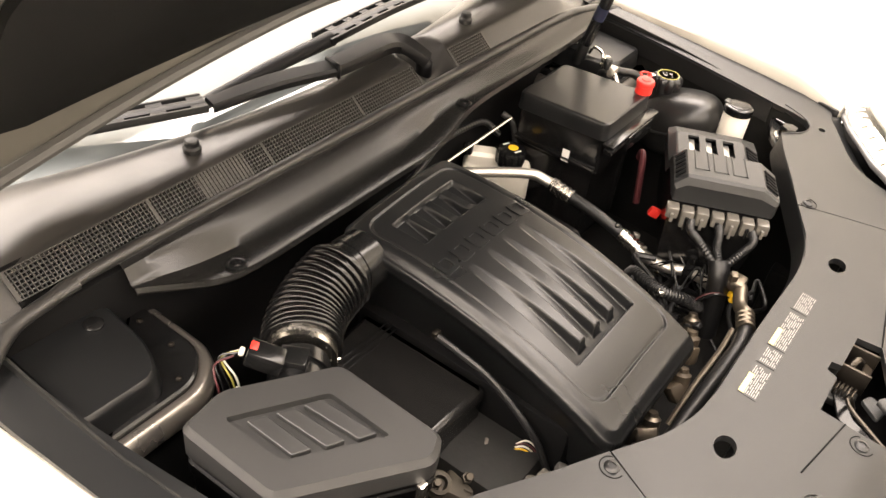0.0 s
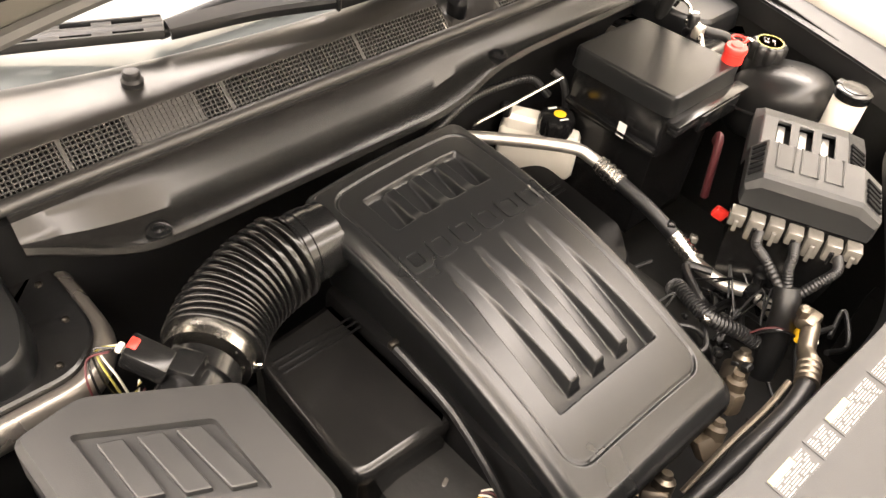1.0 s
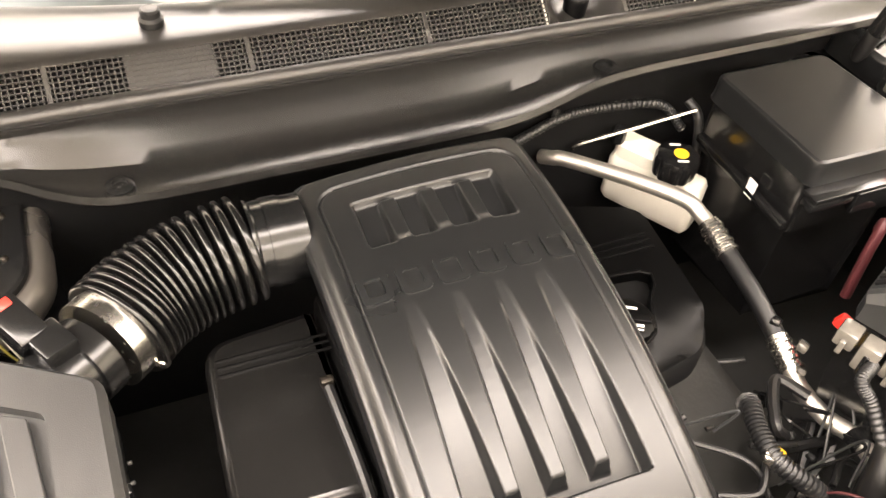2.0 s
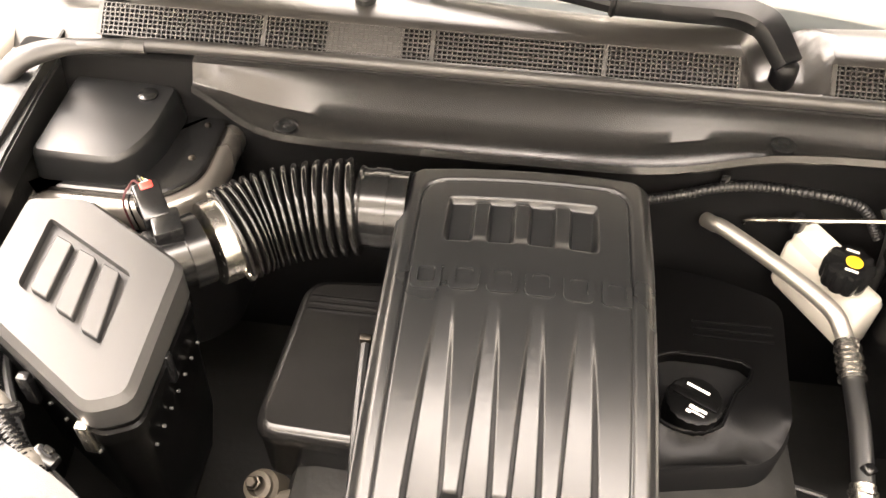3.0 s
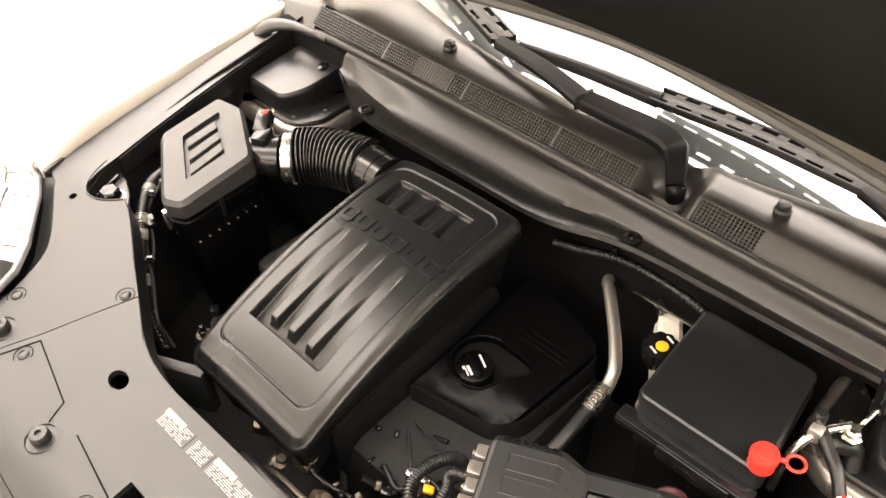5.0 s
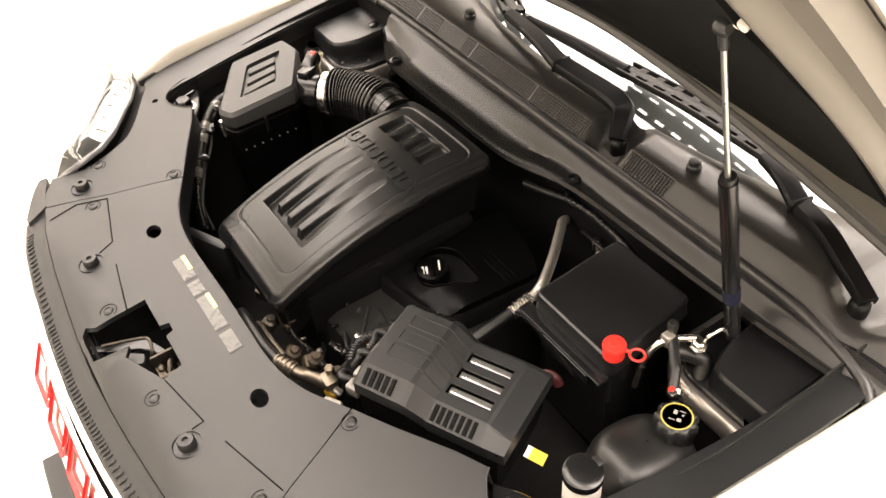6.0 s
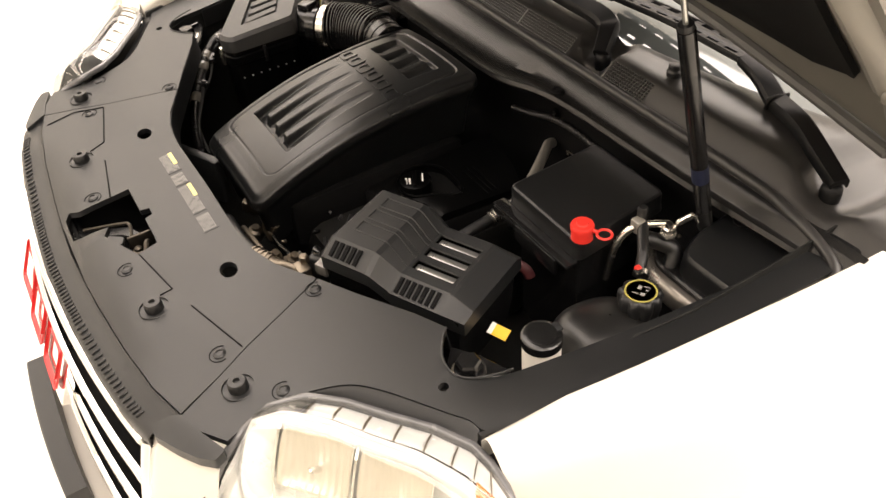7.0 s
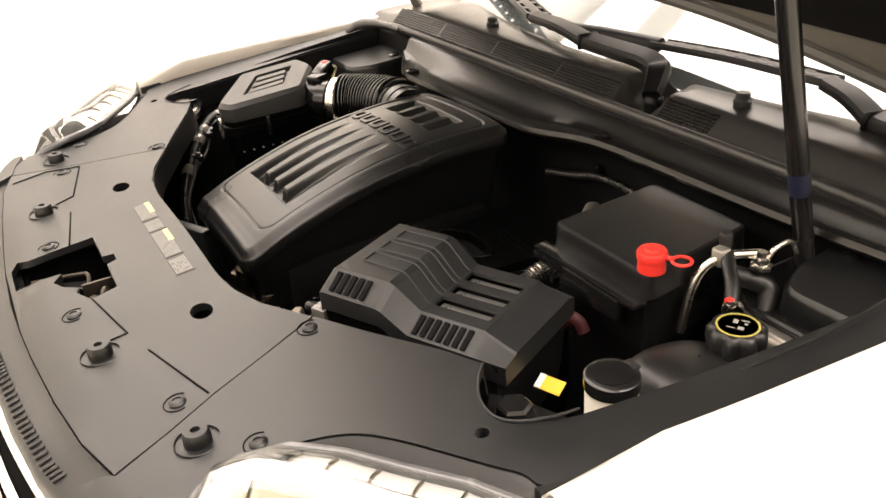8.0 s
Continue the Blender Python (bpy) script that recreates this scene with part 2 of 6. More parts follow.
def plate(outline, holes, zf, thick, step=0.03, lip=0.0):
    """A sheet cut to an outline with holes through it; zf(x, y) is its top."""
    pts, edges = [], []
    for loop in [outline] + holes:
        s = len(pts)
        for i, p in enumerate(loop):
            pts.append(Vector(p))
            edges.append((s + i, s + (i + 1) % len(loop)))
    xs, ys = [p[0] for p in outline], [p[1] for p in outline]
    border = list(pts)
    x = min(xs) + step / 2
    while x < max(xs):
        y = min(ys) + step / 2
        while y < max(ys):
            if inside((x, y), outline) and not any(inside((x, y), h) for h in holes):
                v = Vector((x, y))
                if min((v - b).length_squared for b in border) > (step * 0.35) ** 2:
                    pts.append(v)
            y += step
        x += step
    v2, _, f2, _, _, _ = geometry.delaunay_2d_cdt(pts, edges, [], 0, 1e-6)
    keep = []
    for f in f2:
        c = sum((v2[i] for i in f), Vector((0, 0))) / len(f)
        if inside(c, outline) and not any(inside(c, h) for h in holes):
            keep.append(f)
    bm = bmesh.new()
    top = [bm.verts.new((v.x, v.y, zf(v.x, v.y))) for v in v2]
    for f in keep:
        bm.faces.new([top[i] for i in f])
    for v in [v for v in bm.verts if not v.link_faces]:
        bm.verts.remove(v)
    bmesh.ops.recalc_face_normals(bm, faces=bm.faces[:])
    if sum(f.normal.z for f in bm.faces) < 0:
        bmesh.ops.reverse_faces(bm, faces=bm.faces[:])
    rim = [e for e in bm.edges if len(e.link_faces) == 1]
    ext = bmesh.ops.extrude_edge_only(bm, edges=rim)
    for v in [g for g in ext["geom"] if isinstance(g, bmesh.types.BMVert)]:
        v.co.z -= thick
    return bm


def circle(cx, cy, r, n=20, squash=1.0, turn=0.0):
    out = []
    for k in range(n):
        a = 2 * math.pi * k / n
        x, y = r * math.cos(a), r * squash * math.sin(a)
        out.append((cx + x * math.cos(turn) - y * math.sin(turn), cy + x * math.sin(turn) + y * math.cos(turn)))
    return out


def lerp_table(table, x):
    if x <= table[0][0]:
        return table[0][1]
    for (x0, y0), (x1, y1) in zip(table, table[1:]):
        if x <= x1:
            t = (x - x0) / (x1 - x0)
            return y0 + (y1 - y0) * t
    return table[-1][1]


def smooth01(t):
    t = max(0.0, min(1.0, t))
    return t * t * (3 - 2 * t)


# ---- room ----
solo("floor", box(0, 0.5, -0.05, 9, 9, 0.1), FLOORMAT, "pale grey workshop floor with raised tread pattern", "floor", kind="structure")
for i, (x, y, sx, sy) in enumerate(((-4.55, 0.5, 0.1, 9.2), (4.55, 0.5, 0.1, 9.2), (0, -4.05, 9, 0.1), (0, 5.05, 9, 0.1))):
    solo(f"wall_{i + 1}", box(x, y, 1.65, sx, sy, 3.3), WALLMAT, "plain white painted wall of the room", "wall", kind="structure")
solo("ceiling", box(0, 0.5, 3.36, 9.2, 9.2, 0.1), WALLMAT, "plain white painted ceiling", "ceiling", kind="structure")


# ---- car body ----
car = thing("car", (0, 0.6, 0.0), "pale painted sport utility car with its bonnet raised", "car")

# outer edge of the black strip along each wing, and the wing beyond it
GAP = [(0.12, 0.668), (0.2, 0.686), (0.3, 0.698), (0.42, 0.708), (0.54, 0.718), (0.66, 0.726), (0.80, 0.732), (1.0, 0.735)]


def wing(side):
    def fn(u, v):
        y = u
        x0 = lerp_table(GAP, y) + 0.005
        z0 = 1.047 - 0.03 * (1 - smooth01((y - 0.11) / 0.12))
        prof = [(0.0, -0.035), (0.0, -0.005), (0.004, 0.0), (0.015, 0.001), (0.03, -0.005), (0.055, -0.019), (0.080, -0.037), (0.092, -0.052), (0.106, -0.090), (0.130, -0.165), (0.165, -0.28), (0.2, -0.5)]
        i = int(v)
        f = v - i
        a, b = prof[i], prof[min(i + 1, len(prof) - 1)]
        w = a[0] + (b[0] - a[0]) * f
        x = x0 + w * (0.80 + 0.125 * smooth01((y - 0.1) / 0.4) - x0) / 0.205
        crest = 0.018 * (1 - smooth01((y - 0.11) / 0.12)) * smooth01(w / 0.03)
        return (side * x, y, z0 + a[1] + (b[1] - a[1]) * f + crest)
    return sheet(fn, [0.125 + 0.05 * k for k in range(18)] + [1.1, 1.4, 1.9], [k * 0.5 for k in range(23)], 0.002)


for side in (-1, 1):
    part("wing", wing(side), PAINT, car, "pale painted front wing")
    # added dark wedge paints the shaded gap between cover end and lens
    part("wing_tip_shade", prism(round_poly([(side * x, y) for x, y in ((0.664, 0.126), (0.672, 0.126), (0.681, 0.165), (0.676, 0.170))], 0.002, 2), [(0, 0.985), (0, 1.016), (0.001, 1.018)]), RUBBER, car, "dark piece standing for the shaded gap at the wing tip")


def inner_wing(side):
    """Sheet metal wall between the strip and the bottom of the engine bay."""
    path = [(-0.03, 0.43), (0.08, 0.54), (0.20, 0.60), (0.30, 0.635), (0.45, 0.655), (0.60, 0.66), (0.70, 0.66)]
    def fn(u, v):
        y = -0.03 + 0.73 * u
        x = lerp_table(path, y) + 0.012
        return (side * (x + 0.03 * v), y, fz(y) - 0.012 - v * 0.50)
    return sheet(fn, [k / 20 for k in range(21)], [k / 4 for k in range(5)], 0.003)


for side in (-1, 1):
    part("inner_wing", inner_wing(side), DARK, car)

# bay floor, front cross member and firewall
part("bay_floor", box(0, 0.33, 0.55, 1.40, 0.74, 0.03), DARK, car)
for side in (-1, 1):
    part("lamp_carrier", box(side * 0.66, 0.0, 0.57, 0.24, 0.22, 0.30, 0.01), DARK, car)
part("front_panel", box(0, -0.025, 0.76, 0.90, 0.03, 0.40, 0.008), DARK, car)
# firewall colour holds the shade at the back of the bay
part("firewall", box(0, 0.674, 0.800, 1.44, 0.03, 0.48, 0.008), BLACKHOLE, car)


def glass_edge(x):
    return 0.757 + 0.28 * x * x


def windscreen(u, v):
    x = -0.78 + 1.56 * u
    return (x, glass_edge(x) + 1.3 * v, 1.058 + 0.21 * v + 0.21 * v * v)


part("windscreen", sheet(windscreen, [k / 16 for k in range(17)], [k / 12 for k in range(13)], 0.004), GLASS, car, "raked windscreen glass reflecting the bright room")
part("roof", box(0, 2.8, 1.50, 1.3, 1.6, 0.06, 0.02), PAINT, car)
part("dashboard", box(0, 1.20, 0.99, 1.4, 0.6, 0.1, 0.03), DARK, car)
for side in (-1, 1):
    part("door_pillar", tube([(side * 0.80, 0.95, 1.06), (side * 0.78, 1.50, 1.19), (side * 0.74, 2.15, 1.49)], 0.03, 10), PAINT, car)
part("body_shell", box(0, 2.4, 0.525, 1.8, 2.3, 1.05, 0.06), PAINT, car)

# ---- cowl panel ----
cowl = thing("cowl_panel", (0, 0.7, 1.0), "black plastic cowl panel with mesh air intake below the windscreen", "cowl panel")

LIP = [(-0.75, 0.665), (-0.60, 0.655), (-0.53, 0.645), (-0.47, 0.615), (-0.42, 0.578), (-0.35, 0.572), (0.0, 0.575), (0.06, 0.582), (0.13, 0.602), (0.2, 0.61), (0.45, 0.615), (0.75, 0.63)]
LIPZ = [(-0.75, 1.03), (-0.55, 1.03), (-0.42, 1.014), (0.0, 1.014), (0.12, 1.026), (0.5, 1.026), (0.75, 1.03)]


def cowl_front(u, v):
    x = -0.505 + 1.245 * u
    ly, lz = (sum(lerp_table(tab, x + d) for d in (-0.03, -0.015, 0, 0.015, 0.03)) / 5 for tab in (LIP, LIPZ))
    wy = max(0.658, ly + 0.012)
    share = 0.42 + 0.13 * (math.exp(-((x + 0.42) / 0.09) ** 2) + math.exp(-((x - 0.08) / 0.09) ** 2))
    ledge = max(0.004, min(0.050, (wy - 0.006 - ly) * share))
    k = [(ly + 0.004, lz - 0.012), (ly, lz - 0.006), (ly + 0.003, lz + 0.001), (ly + ledge * 0.4, lz - 0.001), (ly + ledge * 0.9, lz + 0.001),
         (ly + ledge * 1.1, lz + 0.003), (wy - 0.006, 1.0455), (wy - 0.003, 1.047), (wy, 1.0485), (wy + 0.006, 1.0515)]
    i = min(int(v), len(k) - 2)
    f = v - i
    return (x, k[i][0] + (k[i + 1][0] - k[i][0]) * f, k[i][1] + (k[i + 1][1] - k[i][1]) * f)


part("lower_panel", sheet(cowl_front, [k / 90 for k in range(91)], [0, 1, 2, 3, 4, 5, 5.33, 5.66, 6, 6.5, 7, 8, 9], 0.002), COWLGLOSS, cowl, "satin sloping lower panel", angle=24)
SEALP = [(-0.705, 0.612, 1.034), (-0.683, 0.630, 1.047), (-0.648, 0.648, 1.052), (-0.600, 0.656, 1.054), (-0.5, 0.666, 1.055), (0, 0.666, 1.056), (0.5, 0.666, 1.055), (0.62, 0.660, 1.048), (0.70, 0.645, 1.036), (0.735, 0.62, 1.025)]
part("rubber_seal", tube(SEALP, 0.0085, 10, 10), SEALRUB, cowl, "long soft rubber sealing strip")
part("seal_end", tube([(-0.712, 0.604, 1.032), (-0.690, 0.625, 1.049), (-0.650, 0.647, 1.054), (-0.600, 0.656, 1.055), (-0.560, 0.660, 1.055)], lambda q: 0.0085 + 0.005 * math.sin(math.pi * min(1.0, q * 1.35 + 0.2)), 14, 8, squash=0.75), SEALRUB, cowl, "thickened rubber end of the seal")
DIPX, DIPY = 0.150, 0.712


def cowl_top_z(x, y):
    z = lerp_table([(0.668, 1.055), (0.674, 1.058), (0.702, 1.082), (0.706, 1.0848), (0.712, 1.0865), (0.745, 1.088), (0.762, 1.085), (0.765, 1.080), (0.767, 1.065)], y)
    d = math.hypot((x - DIPX) / 1.0, (y - DIPY) / 1.35)
    z -= 0.040 * (1 - smooth01((d - 0.024) / 0.026)) * smooth01((y - 0.664) / 0.012)
    d2 = math.hypot((x - 0.63) / 1.2, (y - 0.735) / 1.0)
    z -= 0.02 * (1 - smooth01((d2 - 0.025) / 0.03))
    z -= 0.03 * smooth01((abs(x) - 0.52) / 0.22)
    return z


COWLY = [0.668, 0.671, 0.674, 0.680, 0.688, 0.695, 0.702, 0.706, 0.712, 0.725, 0.735, 0.745, 0.755, 0.765, 0.767]
# the sheet leaves two openings under the mesh
def cowl_sheet():
    bm = bmesh.new()
    xs = [-0.76 + 0.01 * k for k in range(153)]
    grid = [[bm.verts.new((x, y + 0.28 * x * x * smooth01((y - 0.715) / 0.05), cowl_top_z(x, y))) for y in COWLY] for x in xs]
    for i in range(len(xs) - 1):
        xm = xs[i] + 0.005
        for j in range(len(COWLY) - 1):
            if 2 <= j < 6 and (-0.62 < xm < 0.098 or 0.202 < xm < 0.298):
                continue
            bm.faces.new((grid[i][j], grid[i + 1][j], grid[i + 1][j + 1], grid[i][j + 1]))
    bmesh.ops.recalc_face_normals(bm, faces=bm.faces[:])
    bmesh.ops.solidify(bm, geom=bm.faces[:], thickness=0.0025)
    return bm


part("upper_panel", cowl_sheet(), COWLPL, cowl, angle=50)


def mesh_bars(x0, x1):
    """Crossing bars of one mesh intake on the slope."""
    rows, verts, faces = 7, [], []
    y0, z0, y1, z1 = 0.674, 1.058, 0.702, 1.082
    s = math.hypot(y1 - y0, z1 - z0)
    dy, dz = (y1 - y0) / s, (z1 - z0) / s

    def bar(xa, xb, sa, sb, lift):
        b = len(verts)
        for h in (-0.003, lift):
            for x, q in ((xa, sa), (xb, sa), (xb, sb), (xa, sb)):
                verts.append((x, y0 + dy * q - dz * h, z0 + dz * q + dy * h))
        faces.extend([tuple(b + i for i in f) for f in ((4, 5, 6, 7), (0, 1, 5, 4), (1, 2, 6, 5), (2, 3, 7, 6), (3, 0, 4, 7), (0, 3, 2, 1))])
    n = int((x1 - x0) / 0.0056)
    for k in range(n + 1):
        x = x0 + (x1 - x0) * k / n
        w = 0.00065 if k % 34 else 0.0026
        bar(x - w, x + w, 0, s, 0.0004)
    for r in range(rows + 1):
        q = s * r / rows
        bar(x0, x1, q - 0.00065, q + 0.00065, 0.0002)
    me = bpy.data.meshes.new("bars")
    me.from_pydata(verts, [], faces)
    bm = bmesh.new()
    bm.from_mesh(me)
    bpy.data.meshes.remove(me)
    return bm


for a, b in ((-0.62, 0.10), (0.20, 0.30)):
    part("intake_mesh", mesh_bars(a, b), COWLPL, cowl, "fine square plastic mesh", kind="stuff")
    # black backing paints the shade behind the mesh
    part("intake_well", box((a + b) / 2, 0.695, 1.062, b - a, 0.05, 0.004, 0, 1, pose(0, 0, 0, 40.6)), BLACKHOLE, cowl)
# a blanked stretch of the mesh
part("mesh_blank", box(-0.315, 0.6895, 1.0685, 0.085, 0.035, 0.002, 0, 1, pose(0, 0, 0, 40.6)), COWLPL, cowl)
for x, y, z in ((-0.322, 0.742, 1.09), (0.302, 0.738, 1.092)):
    part("rubber_buffer", lathe([(0.012, -0.004), (0.0125, 0.004), (0.010, 0.007), (0.010, 0.013), (0.008, 0.015), (0.003, 0.0155)], (x, y, z), 20), RUBBER, cowl)
for x, y, z in ((-0.386, 0.592, 1.0160), (0.149, 0.622, 1.0285)):
    part("push_clip", lathe([(0.013, -0.002), (0.0135, 0.0015), (0.011, 0.003), (0.0075, 0.0032), (0.007, 0.0005), (0.003, 0.0002), (0.0015, 0.0012)], (x, y, z), 24), GLOSSBLK, cowl)


# ---- windscreen wipers ----
def wiper(name, pivot, elbow, mid, tip, label, bend=None):
    w = thing(name, pivot, label, "windscreen wiper", "windscreen wipers")
    p, e, m, t = (Vector(v) for v in (pivot, elbow, mid, tip))
    part("pivot_cap", lathe([(0.014, -0.03), (0.015, -0.006), (0.014, 0.002), (0.009, 0.007), (0.003, 0.008)], p, 24), WIPERBLK, w)

    def strip(pts, widths, h, slots=None):
        path = spline(pts, 8)
        rings = []
        for i, q in enumerate(path):
            d = (path[min(i + 1, len(path) - 1)] - path[max(i - 1, 0)]).normalized()
            side = d.cross(Vector((0, -0.12, 1))).normalized()
            up = side.cross(d)
            k = i / (len(path) - 1) * (len(widths) - 1)
            a = min(int(k), len(widths) - 2)
            wd = widths[a] + (widths[a + 1] - widths[a]) * (k - a)
            rings.append([q + side * sx * wd + up * uz * h for sx, uz in ((-1, -0.8), (-1, 0.3), (-0.75, 0.85), (0.75, 1), (1, 0.4), (1, -0.8), (0.75, -0.8), (0.7, 0.0), (-0.7, 0.0), (-0.75, -0.8))])
        return loft(rings)
    lift = Vector((0, 0.004, 0.014))
    run = [p + lift * 0.9 - (e - p) * 0.06, p + lift + (e - p) * 0.25, p + lift + (e - p) * 0.6, e]
    if bend:
        k = Vector(bend)
        run = [p + Vector((0, -0.006, 0.006)), p.lerp(k, 0.5) + lift * 0.7, k + (p - k) * 0.12, k + (e - k) * 0.18, k.lerp(e, 0.6), e]
    part("arm", strip(run, [0.014, 0.019, 0.019, 0.016] if bend else [0.013, 0.0145, 0.0145, 0.0140], 0.011), WIPERBLK, w, "satin black arm")
    part("arm_joint", box(*e, 0.007, 0.038, 0.026, 0.003, 1, (m - e).to_track_quat("X", "Z").to_matrix().to_4x4()), WIPERBLK, w)
    part("arm_rod", strip([e, e + (m - e) * 0.5 + Vector((0, 0.004, 0.003)), m], [0.016, 0.015, 0.012], 0.008), WIPERBLK, w)
    # slotted spoiler blade and its rubber
    d = (t - m)
    path = [m + Vector((0, 0.012, -0.002)), m + d * 0.5 + Vector((0, 0.016, -0.004)), t + Vector((0, 0.01, -0.01))]

    def slotted(off, wid):
        out = []
        pp = spline(path, 16)
        n = len(pp)
        rails = [(-wid, -wid * 0.74), (-wid * 0.40, wid * 0.42), (wid * 0.76, wid)]
        frames = []
        for i in range(n):
            dd = (pp[min(i + 1, n - 1)] - pp[max(i - 1, 0)]).normalized()
            side = dd.cross(Vector((0, 0.1, 1))).normalized()
            frames.append((dd, side, side.cross(dd)))
        for lo, hi in rails:
            rings = []
            for i, q in enumerate(pp):
                dd, side, up = frames[i]
                rings.append([q + off + side * lo - up * 0.004, q + off + side * hi - up * 0.004, q + off + side * hi + up * 0.004, q + off + side * (lo * 0.2 + hi * 0.8) + up * 0.006, q + off + side * (lo * 0.8 + hi * 0.2) + up * 0.006, q + off + side * lo + up * 0.004])
            out.append(loft(rings))
        for i in range(0, n - 3, 4):
            dd, side, up = frames[i]
            ends = [pp[i] - dd * 0.001, pp[i].lerp(pp[i + 1], 0.9), pp[i + 1] + (pp[i + 2] - pp[i + 1]) * 0.5]
            out.append(loft([[q + off + side * a * wid * 0.9 + up * b for a, b in ((-1, -0.0035), (1, -0.0035), (1, 0.0045), (-1, 0.0045))] for q in ends]))
        return join(*out)
    part("blade_frame", slotted(Vector((0, 0, 0)), 0.024), WIPERBLK, w, "black blade with rows of slots")
    part("blade_rubber", tube([q + Vector((0, 0.006, -0.008)) for q in path], 0.004, 8), RUBBER, w)
    return w


def wiper_tip(w, a, b):
    part("blade_end", tube([a, (Vector(a) + Vector(b)) / 2 + Vector((0, 0, 0.003)), b], lambda s: 0.013 - 0.003 * s, 10, squash=0.7), WIPERBLK, w)
    part("end_cap", lathe([(0.010, -0.004), (0.011, 0), (0.011, 0.010), (0.008, 0.014)], b, 12, Vector(b) - Vector(a)), RUBBER, w)


w_right = wiper("wiper", (0.628, 0.724, 1.068), (0.465, 0.788, 1.100), (0.37, 0.815, 1.120), (0.032, 0.829, 1.112), "black windscreen wiper with slotted spoiler blade lying across the glass")
wiper_tip(w_right, (0.045, 0.829, 1.104), (-0.235, 0.823, 1.090))
wiper("wiper", (0.155, 0.716, 1.066), (-0.041, 0.748, 1.111), (-0.25, 0.788, 1.110), (-0.66, 0.962, 1.100), "black windscreen wiper with cranked arm resting beside the cowl", (0.113, 0.759, 1.104))


# ---- bonnet ----
bonnet = thing("bonnet", (0, 0.79, 1.20), "raised bonnet with pale painted frame and black insulation pad", "bonnet")
HA = radians(49)
HREAR = Vector((0, 0.885, 1.13))


def hood_point(x, s, lift=0.0):
    """A place under the raised, crowned bonnet: x across, s from its rear edge, lift towards its outer skin."""
    lift -= 0.12 * min(abs(x), 0.66) ** 2 + 1.6 * max(0.0, abs(x) - 0.62) ** 2
    lift -= 0.018 * smooth01((0.135 - s) / 0.045) * (1 + 1.4 * min(abs(x), 0.5))
    return (x, HREAR.y - s * math.cos(HA) + lift * math.sin(HA), HREAR.z + s * math.sin(HA) + lift * math.cos(HA))


def hood_rear(x, d):
    return (x, d - 0.12 * min(abs(x), 0.5) ** 2)


HOOD = [hood_rear(-0.72 + 0.08 * k, 0.090) for k in range(19)] + round_poly([(0.76, 0.32), (0.765, 0.65), (0.64, 0.92), (0.25, 1.02), (-0.25, 1.02), (-0.64, 0.92), (-0.765, 0.65), (-0.76, 0.32)], [0.05, 0.2, 0.15, 0.2, 0.2, 0.15, 0.2, 0.05], 6)
PADR = [(0.612, 0.162), (0.613, 0.28), (0.618, 0.36), (0.622, 0.45), (0.592, 0.507), (0.562, 0.562), (0.533, 0.580), (0.531, 0.630), (0.498, 0.682), (0.44, 0.745), (0.25, 0.80)]
PADP = [(-0.52 + 0.08 * k, 0.112 + 0.05 * (-0.52 + 0.08 * k) ** 2) for k in range(14)] + round_poly(PADR + [(-x, s) for x, s in reversed(PADR)], 0.02, 4)


def hood_plate(outline, holes, lift, thick, step=0.05):
    bm = plate(outline, holes, lambda x, y: 0.0, thick, step)
    for v in bm.verts:
        v.co = hood_point(v.co.x, v.co.y, lift + v.co.z * -1)
    return bm


part("outer_skin", hood_plate(HOOD, [], 0.035, 0.012), PAINT, bonnet, "pale painted skin")
part("inner_frame", hood_plate(inset_poly(HOOD, 0.012), [inset_poly(PADP, 0.03)], 0.004, 0.028), FRAMEPAINT, bonnet, "dull silver painted pressed frame")
part("insulation_pad", hood_plate(PADP, [], -0.008, 0.010), PAD, bonnet, "black fibre insulation pad", angle=80)
part("rear_seal", tube([hood_point(*hood_rear(x, 0.099), -0.004) for x in (-0.66, -0.5, -0.33, -0.16, 0, 0.16, 0.33, 0.5, 0.66)], 0.010, 8), SEALGREY, bonnet, "grey rubber edge seal")
for side in (-1, 1):
    part("frame_rib", tube([hood_point(side * 0.690, 0.24, 0.0), hood_point(side * 0.705, 0.40, -0.002), hood_point(side * 0.675, 0.60, 0.0), hood_point(side * 0.56, 0.82, 0.002)], 0.022, 10, squash=0.6), FRAMEPAINT, bonnet)
    h = Vector(hood_point(side * 0.70, 0.24, -0.01))
    part("hinge", join(tube([h, h + Vector((0, 0.03, -0.05)), (side * 0.715, 0.79, 1.06)], 0.012, 8), lathe([(0.012, -0.008), (0.012, 0.008), (0.007, 0.010)], h, 14, (1, 0, 0))), FRAMEPAINT, bonnet)

# gas spring that holds the bonnet
spring = thing("gas_spring", (0.528, 0.600, 1.0), "black gas spring holding the bonnet open", "gas spring")
A0, A1 = Vector((0.528, 0.602, 1.000)), Vector((0.518, 0.467, 1.540))
AM = A0.lerp(A1, 0.60)
part("cylinder", tube([A0.lerp(A1, 0.05), AM], 0.0115, 16, smooth=False), GLOSSBLK, spring)
part("collar", tube([AM, A0.lerp(A1, 0.615)], 0.010, 16, smooth=False), RUBBER, spring)
part("rod", tube([AM, A0.lerp(A1, 0.97)], 0.0036, 12, smooth=False), TERMINAL, spring, "bright piston rod")
part("ball_joint", join(lathe([(0.004, -0.009), (0.0085, -0.006), (0.0090, 0.004), (0.0055, 0.009)], A1, 16, (1, -0.2, 0.2)), tube([A0.lerp(A1, 0.955), A0.lerp(A1, 0.985)], 0.0058, 12, smooth=False)), GREYPL, spring)
